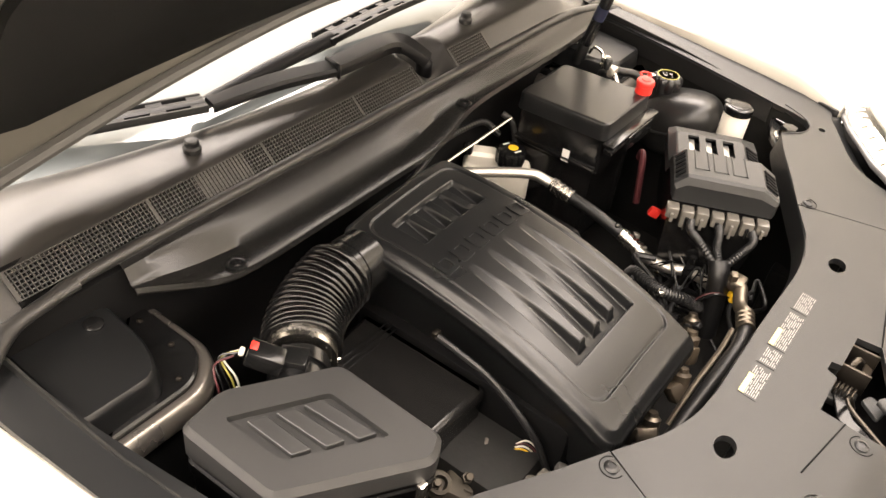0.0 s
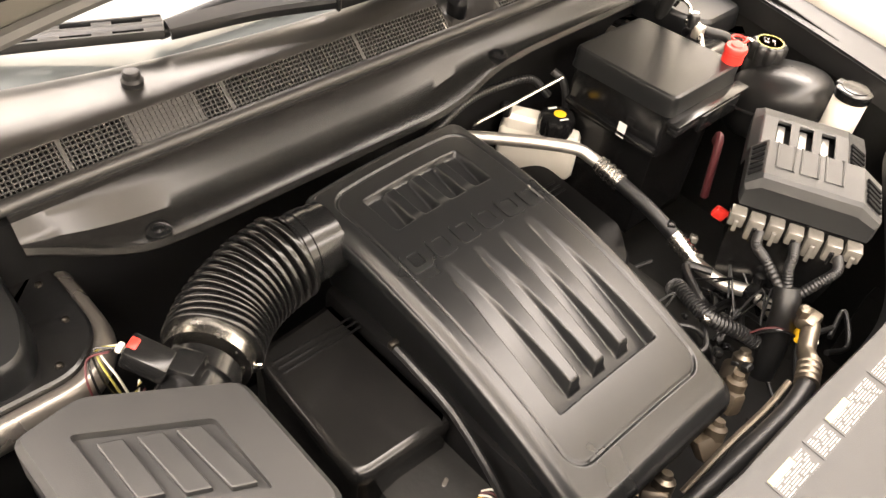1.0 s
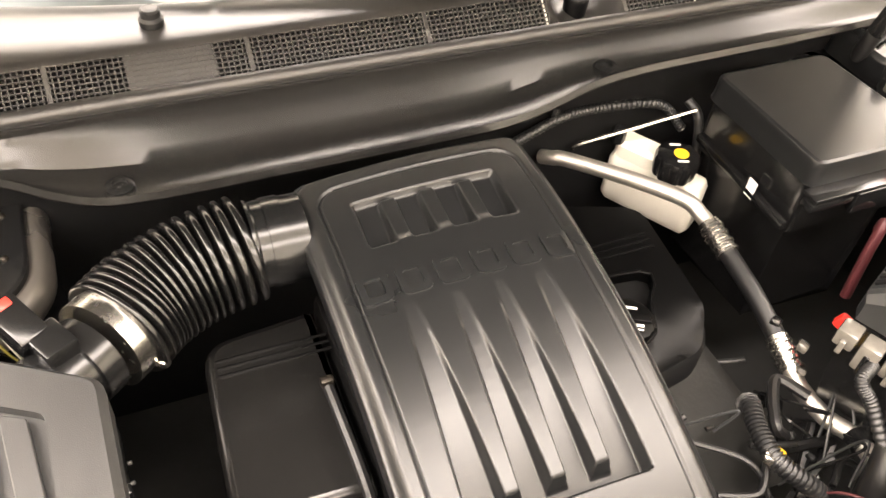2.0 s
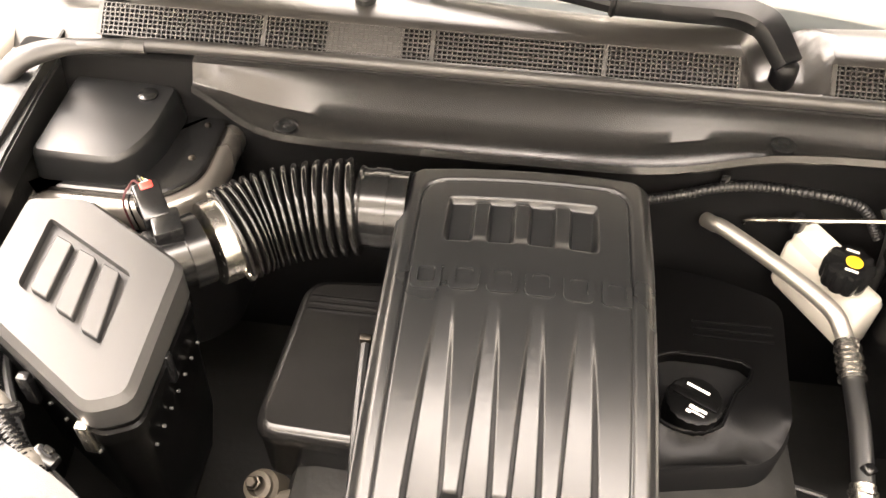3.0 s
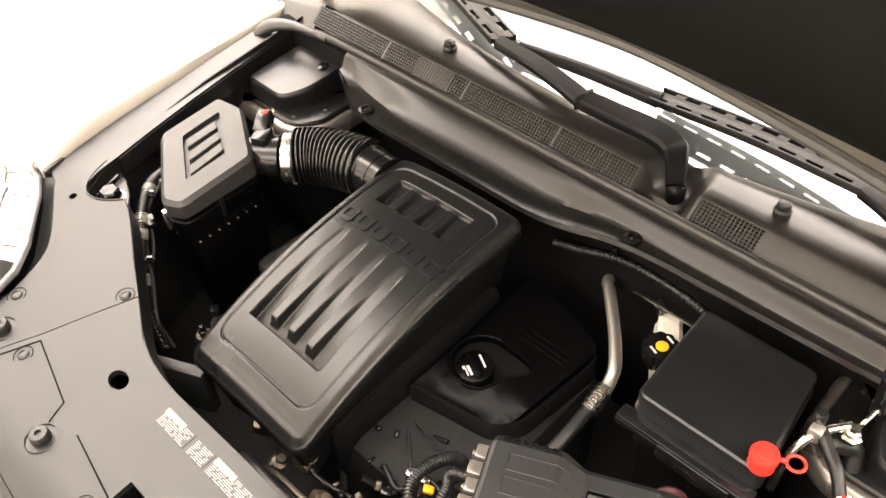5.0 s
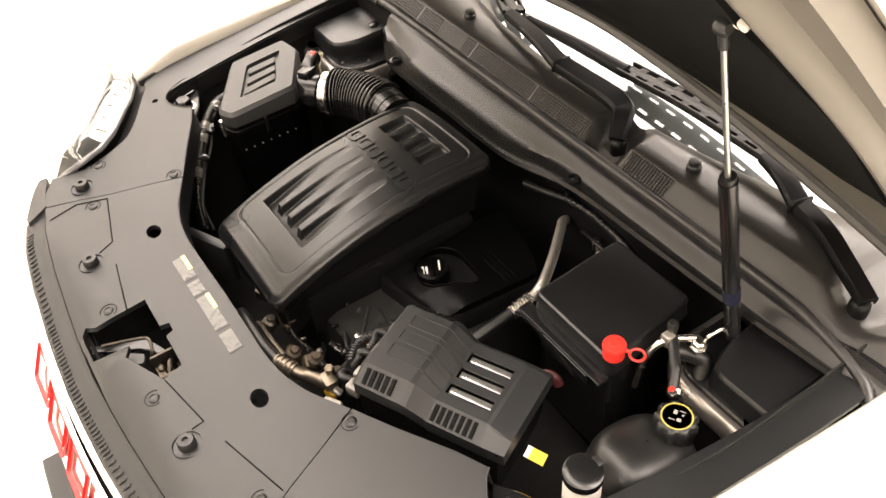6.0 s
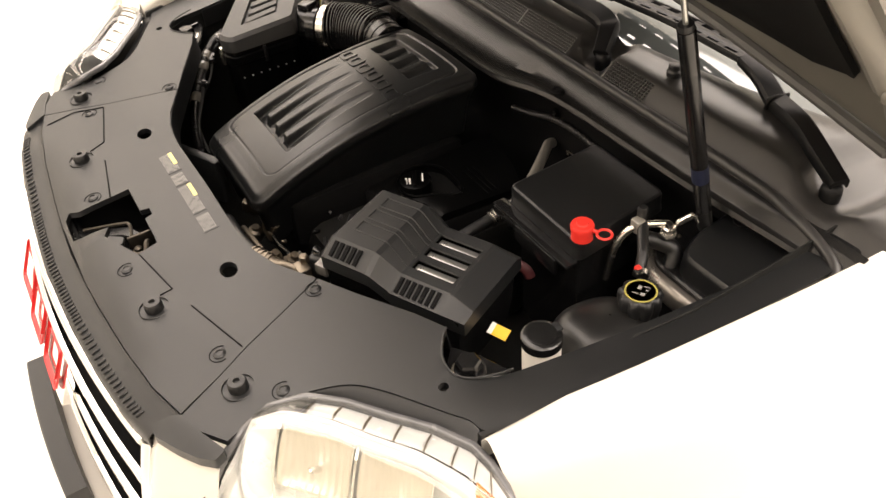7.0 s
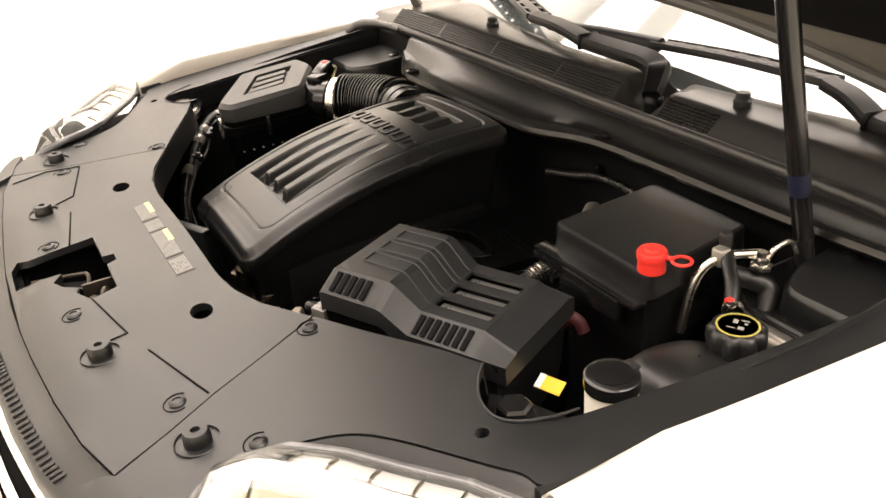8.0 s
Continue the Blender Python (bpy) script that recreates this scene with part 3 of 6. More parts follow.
part("white_clip", box(A1.x + 0.016, A1.y + 0.006, A1.z + 0.008, 0.016, 0.010, 0.012, 0.003, 2, pose(0, 0, 0, 30, 15, 20)), WHITEPL, spring, "small white clip")
part("lower_joint", lathe([(0.007, -0.02), (0.011, -0.008), (0.011, 0.03), (0.007, 0.04)], A0, 16, A1 - A0), RUBBER, spring)
part("tape", tube([A0.lerp(A1, 0.155), A0.lerp(A1, 0.205)], 0.0119, 16, smooth=False), BLUE, spring, "dark blue sticker")


# ---- radiator cover ----
rc = thing("radiator_cover", (0, 0, 0.98), "grained black plastic radiator cover with push clips and round holes", "radiator cover")
EDGE = [(0.0, 0.032), (0.15, 0.030), (0.20, 0.035), (0.25, 0.050), (0.31, 0.082), (0.38, 0.118), (0.46, 0.162), (0.506, 0.182)]
FOLD = [(0.420, -0.148), (0.356, -0.165), (0.262, -0.178), (0.152, -0.188), (0.080, -0.1925), (0.0, -0.195)]
SCALLOP = [(p[0], p[1]) for p in spline([Vector((x, y, 0)) for x, y in [(0.657, 0.134), (0.641, 0.131), (0.619, 0.117), (0.582, 0.095), (0.545, 0.072), (0.514, 0.047), (0.497, 0.020), (0.486, -0.010), (0.478, -0.035)]], 3)]
LAMP = SCALLOP + [(0.476, -0.055), (0.484, -0.085), (0.493, -0.114)]
NOTCH = [(0.506, 0.182), (0.520, 0.168), (0.545, 0.153), (0.572, 0.150), (0.592, 0.163), (0.606, 0.190), (0.612, 0.212)]
STRIP_IN = [(0.616, 0.235), (0.623, 0.27), (0.632, 0.32), (0.646, 0.41), (0.658, 0.5), (0.666, 0.6), (0.668, 0.66)]
STRIP_OUT = [(0.722, 0.66), (0.716, 0.54), (0.706, 0.42), (0.696, 0.30), (0.684, 0.2), (0.671, 0.142)]


def cover_z(x, y):
    ax = abs(x)
    z = fz(y) - 0.012 * smooth01((-0.165 - y) / 0.03)
    inner, outer = lerp_table([(0.2, 0.606), (0.32, 0.630), (0.5, 0.656), (0.66, 0.667)], y), lerp_table(GAP, y)
    q = (ax - inner) / (outer - inner)
    strip = 1.010 + 0.045 * (y - 0.2) + 0.008 * max(0.0, min(1.0, q))
    k = smooth01((y - 0.13) / 0.10) * smooth01((ax - 0.56) / 0.05)
    return z + (strip - z) * k


def mirrored(pts, side):
    return [(side * x, y) for x, y in pts]


for side in (-1, 1):
    outline = [(0.3178, 0.0868)] + EDGE[5:7] + NOTCH + STRIP_IN + STRIP_OUT + LAMP + [(0.46, -0.136), (0.422, -0.148)] + [(0.3955, -0.0892), (0.3705, -0.0394), (0.3453, 0.0225)]
    holes = [circle(0.583, 0.131, 0.0065, 14), circle(0.426, -0.074, 0.0205, 20)]
    panel = part("side_panel", plate(mirrored(outline, side), [mirrored(h, side) for h in holes], cover_z, 0.010, 0.025), PLASTIC, rc, angle=50)
    part("strip_wall", sheet(lambda u, v: (side * (lerp_table([(p[1], p[0]) for p in STRIP_IN], 0.235 + 0.42 * u) + 0.004 * v), 0.235 + 0.42 * u, cover_z(lerp_table([(p[1], p[0]) for p in STRIP_IN], 0.235 + 0.42 * u), 0.235 + 0.42 * u) - 0.004 - 0.04 * v), [k / 16 for k in range(17)], [0, 0.5, 1], 0.002), RUBBER, rc)
centre = [(x - 0.0, y) for x, y in EDGE[:5]] + [(0.3160, 0.0850), (0.3438, 0.0219), (0.3690, -0.0402), (0.3940, -0.0900), (0.4190, -0.148)] + FOLD[1:-1]
centre_outline = centre + [(-x, y) for x, y in reversed(centre[1:])]
latch_hole = [(-0.062, -0.186), (-0.020, -0.186), (-0.003, -0.130), (0.015, -0.142), (0.093, -0.109), (0.086, -0.077), (0.018, -0.076), (0.014, -0.063), (-0.004, -0.063), (-0.008, -0.077), (-0.077, -0.077), (-0.077, -0.134), (-0.075, -0.162), (-0.088, -0.175), (-0.080, -0.185)]
centre_holes = [latch_hole] + [circle(s * 0.2165, -0.009, 0.0175, 22, 0.72) for s in (-1, 1)] + [circle(s * 0.2195, -0.122, 0.0205, 20) for s in (-1, 1)]
part("centre_panel", plate(centre_outline, centre_holes, cover_z, 0.010, 0.025), PLASTIC, rc, angle=50)
for side in (-1, 1):
    part("edge_wall", sheet(lambda u, v, side=side: (side * (EDGE[0][0] + 0.506 * u), sum(lerp_table(EDGE, 0.506 * u + d) for d in (-0.015, 0, 0.015)) / 3 + 0.001 + 0.006 * v, cover_z(0.506 * u, lerp_table(EDGE, 0.506 * u)) - 0.003 - 0.040 * v), [k / 30 for k in range(31)], [0, 0.33, 0.66, 1], 0.002), PLASTIC, rc, angle=60)
# turned down front edge
front = [(x, y) for x, y in FOLD] + [(-x, y) for x, y in reversed(FOLD[:-1])]
front.sort()


def front_edge(u, v):
    i = u * (len(front) - 1)
    a = min(int(i), len(front) - 2)
    f = i - a
    x, y = front[a][0] + (front[a + 1][0] - front[a][0]) * f, front[a][1] + (front[a + 1][1] - front[a][1]) * f
    prof = [(0, 0), (0.004, -0.003), (0.012, -0.005), (0.026, -0.009), (0.040, -0.014), (0.045, -0.020), (0.046, -0.040)]
    return (x * (1 - 0.02 * v / 6), y - prof[v][0] - 0.0015, cover_z(x, y) + prof[v][1] - 0.002)


part("front_lip", sheet(front_edge, [k / 60 for k in range(61)], list(range(7)), 0.002), PLASTIC, rc, angle=60)
# small teeth along the lip
teeth = []
for k in range(74):
    u = 0.06 + 0.88 * k / 73
    a, b = Vector(front_edge(u, 3)), Vector(front_edge(u, 4))
    mid = (a + b) / 2 + Vector((0, 0.001, 0.001))
    teeth.append(box(*mid, 0.0042, 0.013, 0.004, 0.001, 1, pose(0, 0, 0, 18)))
part("toothed_strip", join(*teeth), RUBBER, rc, "row of small rubber teeth", kind="stuff")


def push_clip(x, y, big, parent):
    z = cover_z(x, y)
    if big:
        part("rubber_bumper", lathe([(0.0125, -0.012), (0.013, 0.004), (0.0125, 0.010), (0.011, 0.0125), (0.0045, 0.0128), (0.004, 0.009), (0.001, 0.009)], (x, y, z), 24), RUBBER, parent)
        part("bumper_ring", lathe([(0.0222, -0.001), (0.0222, 0.0004), (0.0213, 0.0009), (0.0204, 0.0002), (0.0203, -0.006)], (x, y, z), 28), PLASTIC, parent)
    else:
        part("push_clip", lathe([(0.0085, -0.001), (0.0088, 0.0012), (0.0074, 0.0026), (0.0046, 0.0032), (0.0044, 0.002), (0.001, 0.002)], (x, y, z), 20), PLASTIC, parent)
        turn = 2.4 if x > 0 else 0.4
        arc = [(x + 0.0135 * math.cos(turn + a), y + 0.0135 * math.sin(turn + a)) for a in (radians(15 * k) for k in range(17))]
        part("clip_recess", tube([(px, py, cover_z(px, py) + 0.0002) for px, py in arc], 0.0007, 6, smooth=False), BLACKHOLE, parent)


for side in (-1, 1):
    push_clip(side * 0.426, -0.074, True, rc)
    push_clip(side * 0.2195, -0.122, True, rc)
    push_clip(side * 0.334, 0.075, False, rc)
    push_clip(side * 0.466, -0.030, False, rc)
    push_clip(side * 0.359, -0.075, False, rc)
    push_clip(0.115 if side > 0 else -0.095, -0.133, False, rc)
# fine cut lines of the removable flaps
def cut_line(pts):
    return tube([(x, y, cover_z(x, y) + 0.0004) for x, y in pts], 0.0011, 6, smooth=False)


for pts in ([(0.095, -0.108), (0.200, -0.089), (0.201, -0.108)], [(0.250, -0.077), (0.366, -0.046)], [(-0.361, -0.047), (-0.244, -0.076), (-0.233, -0.104)], [(-0.186, -0.089), (-0.077, -0.108)], [(-0.361, -0.047), (-0.386, -0.098), (-0.380, -0.150)]):
    part("cut_line", cut_line(pts), BLACKHOLE, rc)
# warning labels beside the inner edge
random.seed(5)
for n, (a, b) in enumerate(((-0.127, -0.066), (-0.061, -0.024), (-0.021, 0.064), (0.070, 0.117))):
    base = part("warning_label", plate([(a, -0.011), (b, -0.011), (b, 0.0125), (a, 0.0130)], [], lambda x, y: fz(y) + 0.0007, 0.0006), CLEARLAB, rc, "clear film label with fine print")
    if n in (0, 2):
        part("print_block", plate([(a + 0.002, 0.0055), (a + 0.040, 0.0055), (a + 0.040, 0.0120), (a + 0.002, 0.0120)], [], lambda x, y: fz(y) + 0.0012, 0.0004), PALEYEL, base)
    for k in range(8):
        y = -0.0095 + 0.0026 * k
        x = a + (0.043 if n in (0, 2) and y > 0.004 else 0.003)
        while x < b - 0.006:
            w = min(random.uniform(0.006, 0.020), b - 0.003 - x)
            part("print_bar", plate([(x, y), (x + w, y), (x + w, y + 0.0010), (x, y + 0.0010)], [], lambda x, y: fz(y) + 0.0011, 0.0003), GREYINK, base)
            x += w + random.uniform(0.0012, 0.005)

# recess with the lamp adjuster in each notch
for side in (-1, 1):
    rec = thing("lamp_adjuster", (side * 0.565, 0.185, 0.975), "black recessed bracket with a hexagonal adjuster bolt", "lamp bracket", "lamp brackets")
    poly = mirrored([(0.512, 0.182), (0.548, 0.152), (0.575, 0.149), (0.598, 0.165), (0.613, 0.225), (0.585, 0.222), (0.545, 0.205)], side)
    part("tray", prism(poly, [(0, 0.975), (0, 0.985), (0.002, 0.987)]), GLOSSBLK, rec)
    part("tray_rim", tube([(x, y, fz(y) + 0.0005) for x, y in mirrored(NOTCH, side)], 0.0014, 8), PLASTIC, rec)
    part("adjuster_bolt", join(lathe([(0.017, 0), (0.017, 0.017), (0.014, 0.020), (0.003, 0.0205)], (side * 0.560, 0.180, 0.986), 6), lathe([(0.019, 0), (0.019, 0.004), (0.016, 0.005)], (side * 0.560, 0.180, 0.985), 24)), GLOSSBLK, rec)
    part("bright_washer", lathe([(0.0225, 0), (0.0225, 0.002), (0.018, 0.0025)], (side * 0.560, 0.180, 0.9855), 24), STEEL, rec)
    part("bracket_rib", tube([(side * 0.58, 0.165, 0.990), (side * 0.588, 0.19, 0.992), (side * 0.600, 0.215, 0.990)], 0.003, 8), GLOSSBLK, rec)

# bonnet catch in the opening
latch = thing("bonnet_catch", (0.03, -0.10, 0.93), "dark metal bonnet catch in the radiator cover opening", "bonnet catch")
part("catch_plate", box(0.05, -0.085, 0.945, 0.10, 0.05, 0.012, 0.003), DARK, latch)
for x in (0.036, 0.082):
    part("side_cheek", box(x, -0.094, 0.966, 0.0045, 0.038, 0.036, 0.001), DARKSTEEL, latch)
part("cross_plate", box(0.060, -0.106, 0.962, 0.044, 0.012, 0.004, 0.001, 1, pose(0, 0, 0, 25)), GRIMALU, latch)
part("rivet", lathe([(0.006, 0), (0.006, 0.004), (0.003, 0.006)], (0.050, -0.104, 0.966), 14), DARKSTEEL, latch)
part("hook", tube([(0.048, -0.084, 0.95), (0.050, -0.086, 0.972), (0.060, -0.090, 0.980), (0.070, -0.096, 0.972)], 0.0045, 8), DARKSTEEL, latch)
part("release_lever", prism(round_poly([(-0.074, -0.182), (-0.060, -0.184), (-0.020, -0.116), (0.022, -0.088), (0.016, -0.080), (-0.032, -0.100)], 0.004, 3), [(0, 0.950), (0, 0.9535), (0.001, 0.9545)]), GLOSSBLK, latch)
part("lever_edge", tube([(-0.056, -0.166, 0.962), (-0.026, -0.112, 0.970), (-0.012, -0.100, 0.972), (0.004, -0.104, 0.962), (0.010, -0.112, 0.945)], 0.0028, 8), DARKSTEEL, latch)
part("guide_flap", prism(round_poly([(-0.016, -0.140), (0.012, -0.146), (0.024, -0.122), (0.006, -0.114)], 0.006, 3), [(0, 0.962), (0, 0.9655), (0.001, 0.967)]), GREYPL, latch)
part("coil_spring", tube([(0.02 + 0.009 * math.cos(k * 0.9), -0.105 + 0.03 * k / 40, 0.955 + 0.009 * math.sin(k * 0.9)) for k in range(41)], 0.0016, 6, 2), DARKSTEEL, latch)
# black walls paint the shade inside the catch opening
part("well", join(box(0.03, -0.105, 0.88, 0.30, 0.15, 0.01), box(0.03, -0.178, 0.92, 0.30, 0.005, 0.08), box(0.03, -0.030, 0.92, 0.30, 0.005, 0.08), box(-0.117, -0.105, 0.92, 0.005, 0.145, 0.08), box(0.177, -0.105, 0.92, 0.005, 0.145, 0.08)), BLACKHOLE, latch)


# ---- headlamps, grille and bumper ----
# upper edge of the lens, and how far and where to the lens reaches from it: x, y, z, dx, dy, width
LENSEDGE = [(0.758, 0.112, 0.996, 1.0, 0.00, 0.150), (0.730, 0.119, 1.003, 0.95, -0.31, 0.150), (0.700, 0.121, 1.008, 0.84, -0.54, 0.150), (0.672, 0.117, 1.010, 0.70, -0.71, 0.145), (0.627, 0.093, 1.010, 0.68, -0.73, 0.140), (0.583, 0.060, 1.009, 0.68, -0.73, 0.135), (0.535, 0.026, 1.008, 0.66, -0.75, 0.125), (0.500, -0.010, 1.008, 0.62, -0.78, 0.118), (0.486, -0.053, 1.005, 0.58, -0.81, 0.096), (0.489, -0.088, 0.994, 0.68, -0.73, 0.060), (0.494, -0.124, 0.970, 0.74, -0.67, 0.040), (0.500, -0.160, 0.925, 0.85, -0.53, 0.040)]


def lens_edge(i):
    a = min(int(i), len(LENSEDGE) - 2)
    return [p + (q - p) * (i - a) for p, q in zip(LENSEDGE[a], LENSEDGE[a + 1])]


def bulge(i):
    return 0.004 + (0.020 + 0.008 * smooth01((i - 1.5) / 3)) * smooth01((9.6 - i) / 2.6)


def headlamp(side):
    h = thing("headlamp", (side * 0.62, -0.05, 0.80), "clear headlamp with chrome reflector and amber side marker", "headlamp", "headlamps")
    n = len(LENSEDGE)
    steps = [k / 3 for k in range(3 * n - 2)]

    def fn(i, v, sink=0.0):
        """Point of the lens at place i along its edge and share v across it, sunk below it."""
        x, y, z, dx, dy, w = lens_edge(i)
        out = w * (1.06 * v if v < 0.75 else 0.795 + 0.20 * math.sin((v - 0.75) / 0.25 * math.pi / 2))
        drop = 0.45 * w * v ** 2.2 + 0.24 * max(0.0, (v - 0.72) / 0.28) ** 2 + 0.03 * max(0.0, i - 8) * v
        return Vector((side * (x + dx * out), y + dy * out, z + bulge(i) * math.sin(math.pi * min(1, 1.35 * v)) - drop - sink))
    vs = [k / 16 for k in range(17)]
    part("lens", sheet(lambda i, v: fn(i, 0.04 + 0.96 * v), steps, vs, 0.002), LENS, h, "clear plastic lens", angle=80).visible_shadow = False
    part("bezel", tube([fn(i, 0.015, 0.003) for i in steps], 0.0068, 10, 1, smooth=False), LENSRIM, h, "thick greyish lens edge")

    # silvered shelf that steps down into the reflector cavity
    def shelf(i, v):
        edge = smooth01((i - 2.2) / 0.5) * smooth01((7.9 - i) / 0.6)
        v = 0.33 + 0.63 * v
        return fn(i, v, 0.007 + 0.006 * math.sin(math.pi * min(1, 2 * v)) + 0.040 * edge * smooth01((v - 0.40) / 0.06) * smooth01((0.86 - v) / 0.12))
    part("housing", sheet(shelf, steps, [k / 32 for k in range(33)], 0.002), REFLECTOR, h, "bright silvered reflector housing", angle=60)
    # reflector cells with a concave ribbed face each
    for i0, i1 in ((3.6, 5.2), (5.4, 7.0)):
        def cell(u, v, i0=i0, i1=i1):
            bowl = 0.030 * math.sin(math.pi * u) ** 0.6 * math.sin(math.pi * v) ** 0.6
            return fn(i0 + (i1 - i0) * u, 0.44 + 0.32 * v, 0.012 + bowl + 0.0012 * math.sin(u * 60))
        bowl = part("reflector_bowl", sheet(cell, [k / 40 for k in range(41)], [k / 8 for k in range(9)], 0.0015), ALU, h, "ribbed metallic reflector bowl")
        part("bulb", lathe([(0.001, 0.016), (0.004, 0.013), (0.005, 0.006), (0.0045, -0.008)], fn((i0 + i1) / 2, 0.6, 0.030), 14, (side * 0.4, -0.5, 0.8)), CHROME, bowl)
        part("cell_wall", sheet(lambda u, v, i1=i1: fn(i1 + 0.07, 0.42 + 0.40 * u, 0.009 + 0.035 * v), [k / 6 for k in range(7)], [0, 0.5, 1], 0.003), CHROME, h)
    part("inner_shelf", sheet(lambda i, v: fn(i, 0.03 + 0.30 * v, 0.008 + 0.010 * v), steps, [0, 0.25, 0.5, 0.75, 1], 0.002), REFLECTOR, h, "silvered inner shelf")
    # thin grey webs divide the shelf into cells
    for k in range(8):
        i0 = 1.95 + 0.68 * k
        part("cell_web", sheet(lambda u, v, i0=i0: fn(i0 + 0.03 * u, 0.08 + 0.22 * v, 0.006 + 0.008 * v), [0, 1], [0, 0.5, 1], 0.004), GRIMALU, h)
    # dark strip paints the shade inside the front end of the lamp
    part("front_shade", sheet(lambda u, v: fn(6.7 + 4.0 * u, 0.05 + 0.27 * v, 0.003 + 0.002 * math.sin(math.pi * v)), [k / 10 for k in range(11)], [k / 8 for k in range(9)], 0.002), GREYPL, h, "dark grey strip standing for shade in the lamp's front end")
    # added upright fin under the crest: painted shade towards the bay, silvered towards the outside
    part("added_fin_dark", sheet(lambda i, v: fn(i, 0.320, 0.006 + 0.042 * v), [2 + 8.4 * k / 28 for k in range(29)], [0, 0.5, 1], 0.001), BLACKHOLE, h, "added dark face standing for shade inside the lamp")
    part("added_fin_bright", sheet(lambda i, v: fn(i, 0.345, 0.003 + 0.045 * v), [2 + 8.4 * k / 28 for k in range(29)], [0, 0.5, 1], 0.001), REFLECTOR, h, "added silvered face covering the dark one from outside")
    part("side_marker", sheet(lambda u, v: fn(0.9 + 1.6 * u, 0.30 + 0.20 * v, 0.004 + 0.003 * math.sin(math.pi * u)), [k / 6 for k in range(7)], [0, 0.25, 0.5, 0.75, 1], 0.004), AMBER, h, "amber side marker")
    # scooped hollow of the cover beside the lens
    m = len(SCALLOP)

    def hollow(i, v):
        x, y = SCALLOP[i]
        ex, ey = lens_edge(2.9 + 5.0 * i / (m - 1))[:2]
        deep = 0.017 * math.sin(math.pi * (i + 0.2) / (m - 0.6)) ** 0.5 * math.sin(v * math.pi / 2) ** 1.3
        return (side * (x + (ex - x) * 0.93 * v), y + (ey - y) * 0.93 * v, cover_z(x, y) - 0.003 - deep)
    part("lamp_scallop", sheet(hollow, range(m), [k / 8 for k in range(9)], 0.002), PLASTIC, rc, angle=60)
    # black backing paints the shade behind the reflector
    part("lamp_back", sheet(lambda i, v: fn(i, v, 0.012 + 0.07 * math.sin(math.pi * min(1, v + 0.10))) - Vector((side * 0.004, -0.004, 0)), steps, vs, 0.002), BLACKHOLE, h)
    return h


for side in (-1, 1):
    headlamp(side)
    # painted bumper corner between lamp and grille
    def corner(u, v, side=side):
        a = [(0.407, -0.183), (0.426, -0.184), (0.464, -0.166), (0.504, -0.136)]
        b = [(0.412, -0.262), (0.45, -0.275), (0.51, -0.255), (0.565, -0.205)]
        i = min(int(u), 2)
        f = u - i
        p = Vector(a[i]).lerp(Vector(a[i + 1]), f)
        q = Vector(b[i]).lerp(Vector(b[i + 1]), f)
        w = smooth01(v) ** 0.8
        r = p.lerp(q, w)
        return (side * r.x, r.y, 0.964 - 0.01 * v - 0.42 * v ** 1.8)
    part("bumper_corner", sheet(corner, [k / 4 for k in range(13)], [k / 10 for k in range(11)], 0.003), PAINT, car, "pale painted bumper corner")
    part("bumper_cap", plate(mirrored(round_poly([(0.415, -0.158), (0.423, -0.146), (0.462, -0.136), (0.504, -0.120), (0.509, -0.136), (0.490, -0.152), (0.462, -0.168), (0.424, -0.186), (0.406, -0.186)], 0.004, 3), side), [], lambda x, y: fz(y) + 0.001 - 6 * max(0.0, -0.150 - y + 0.35 * (abs(x) - 0.42)) ** 2, 0.016, 0.012), GREYPL, car)
    # lamp-side wing tip below
    part("bumper_side", sheet(lambda u, v, side=side: (side * (0.55 + 0.36 * u), -0.20 + 0.33 * u ** 1.6 - 0.02 * v, 0.70 - 0.4 * v), [k / 8 for k in range(9)], [k / 4 for k in range(5)], 0.003), PAINT, car)

grille = thing("front_grille", (0, -0.25, 0.6), "chrome framed front grille with horizontal bars and a red badge", "grille")


def bow_y(x, extra=0.0):
    return -0.232 + 0.045 * (x / 0.42) ** 2 - extra


def grille_bar(z, hgt, dep, half, extra):
    xs = [-half + 2 * half * k / 40 for k in range(41)]
    rings = []
    for x in xs:
        y = bow_y(x, extra)
        rings.append([(x, y + dep, z - hgt / 2), (x, y + 0.003, z - hgt / 2), (x, y, z - hgt / 2 + 0.003), (x, y - 0.002, z), (x, y, z + hgt / 2 - 0.003), (x, y + 0.003, z + hgt / 2), (x, y + dep, z + hgt / 2)])
    return loft(rings)


part("chrome_bar", grille_bar(0.944, 0.014, 0.022, 0.395, 0.014), CHROME, grille, "thin chrome top bar")
for z, hgt, extra in ((0.872, 0.024, 0.033), (0.787, 0.028, 0.049), (0.695, 0.032, 0.066)):
    part("chrome_bar", grille_bar(z, hgt, 0.0075, 0.40, extra), CHROME, grille, "thick chrome bar")
    part("bar_body", grille_bar(z - 0.002, hgt - 0.004, 0.075, 0.395, extra - 0.0065), BLACKHOLE, grille, "black plastic bar body")
# black backing paints the shade between the bars
part("grille_back", grille_bar(0.80, 0.30, 0.006, 0.40, -0.055), BLACKHOLE, grille)
for side in (-1, 1):
    part("chrome_side", tube([(side * 0.395, bow_y(0.395, 0.002), 0.942), (side * 0.405, bow_y(0.4, 0.028), 0.87), (side * 0.408, bow_y(0.4, 0.044), 0.79), (side * 0.400, bow_y(0.39, 0.060), 0.70)], 0.010, 10), CHROME, grille)
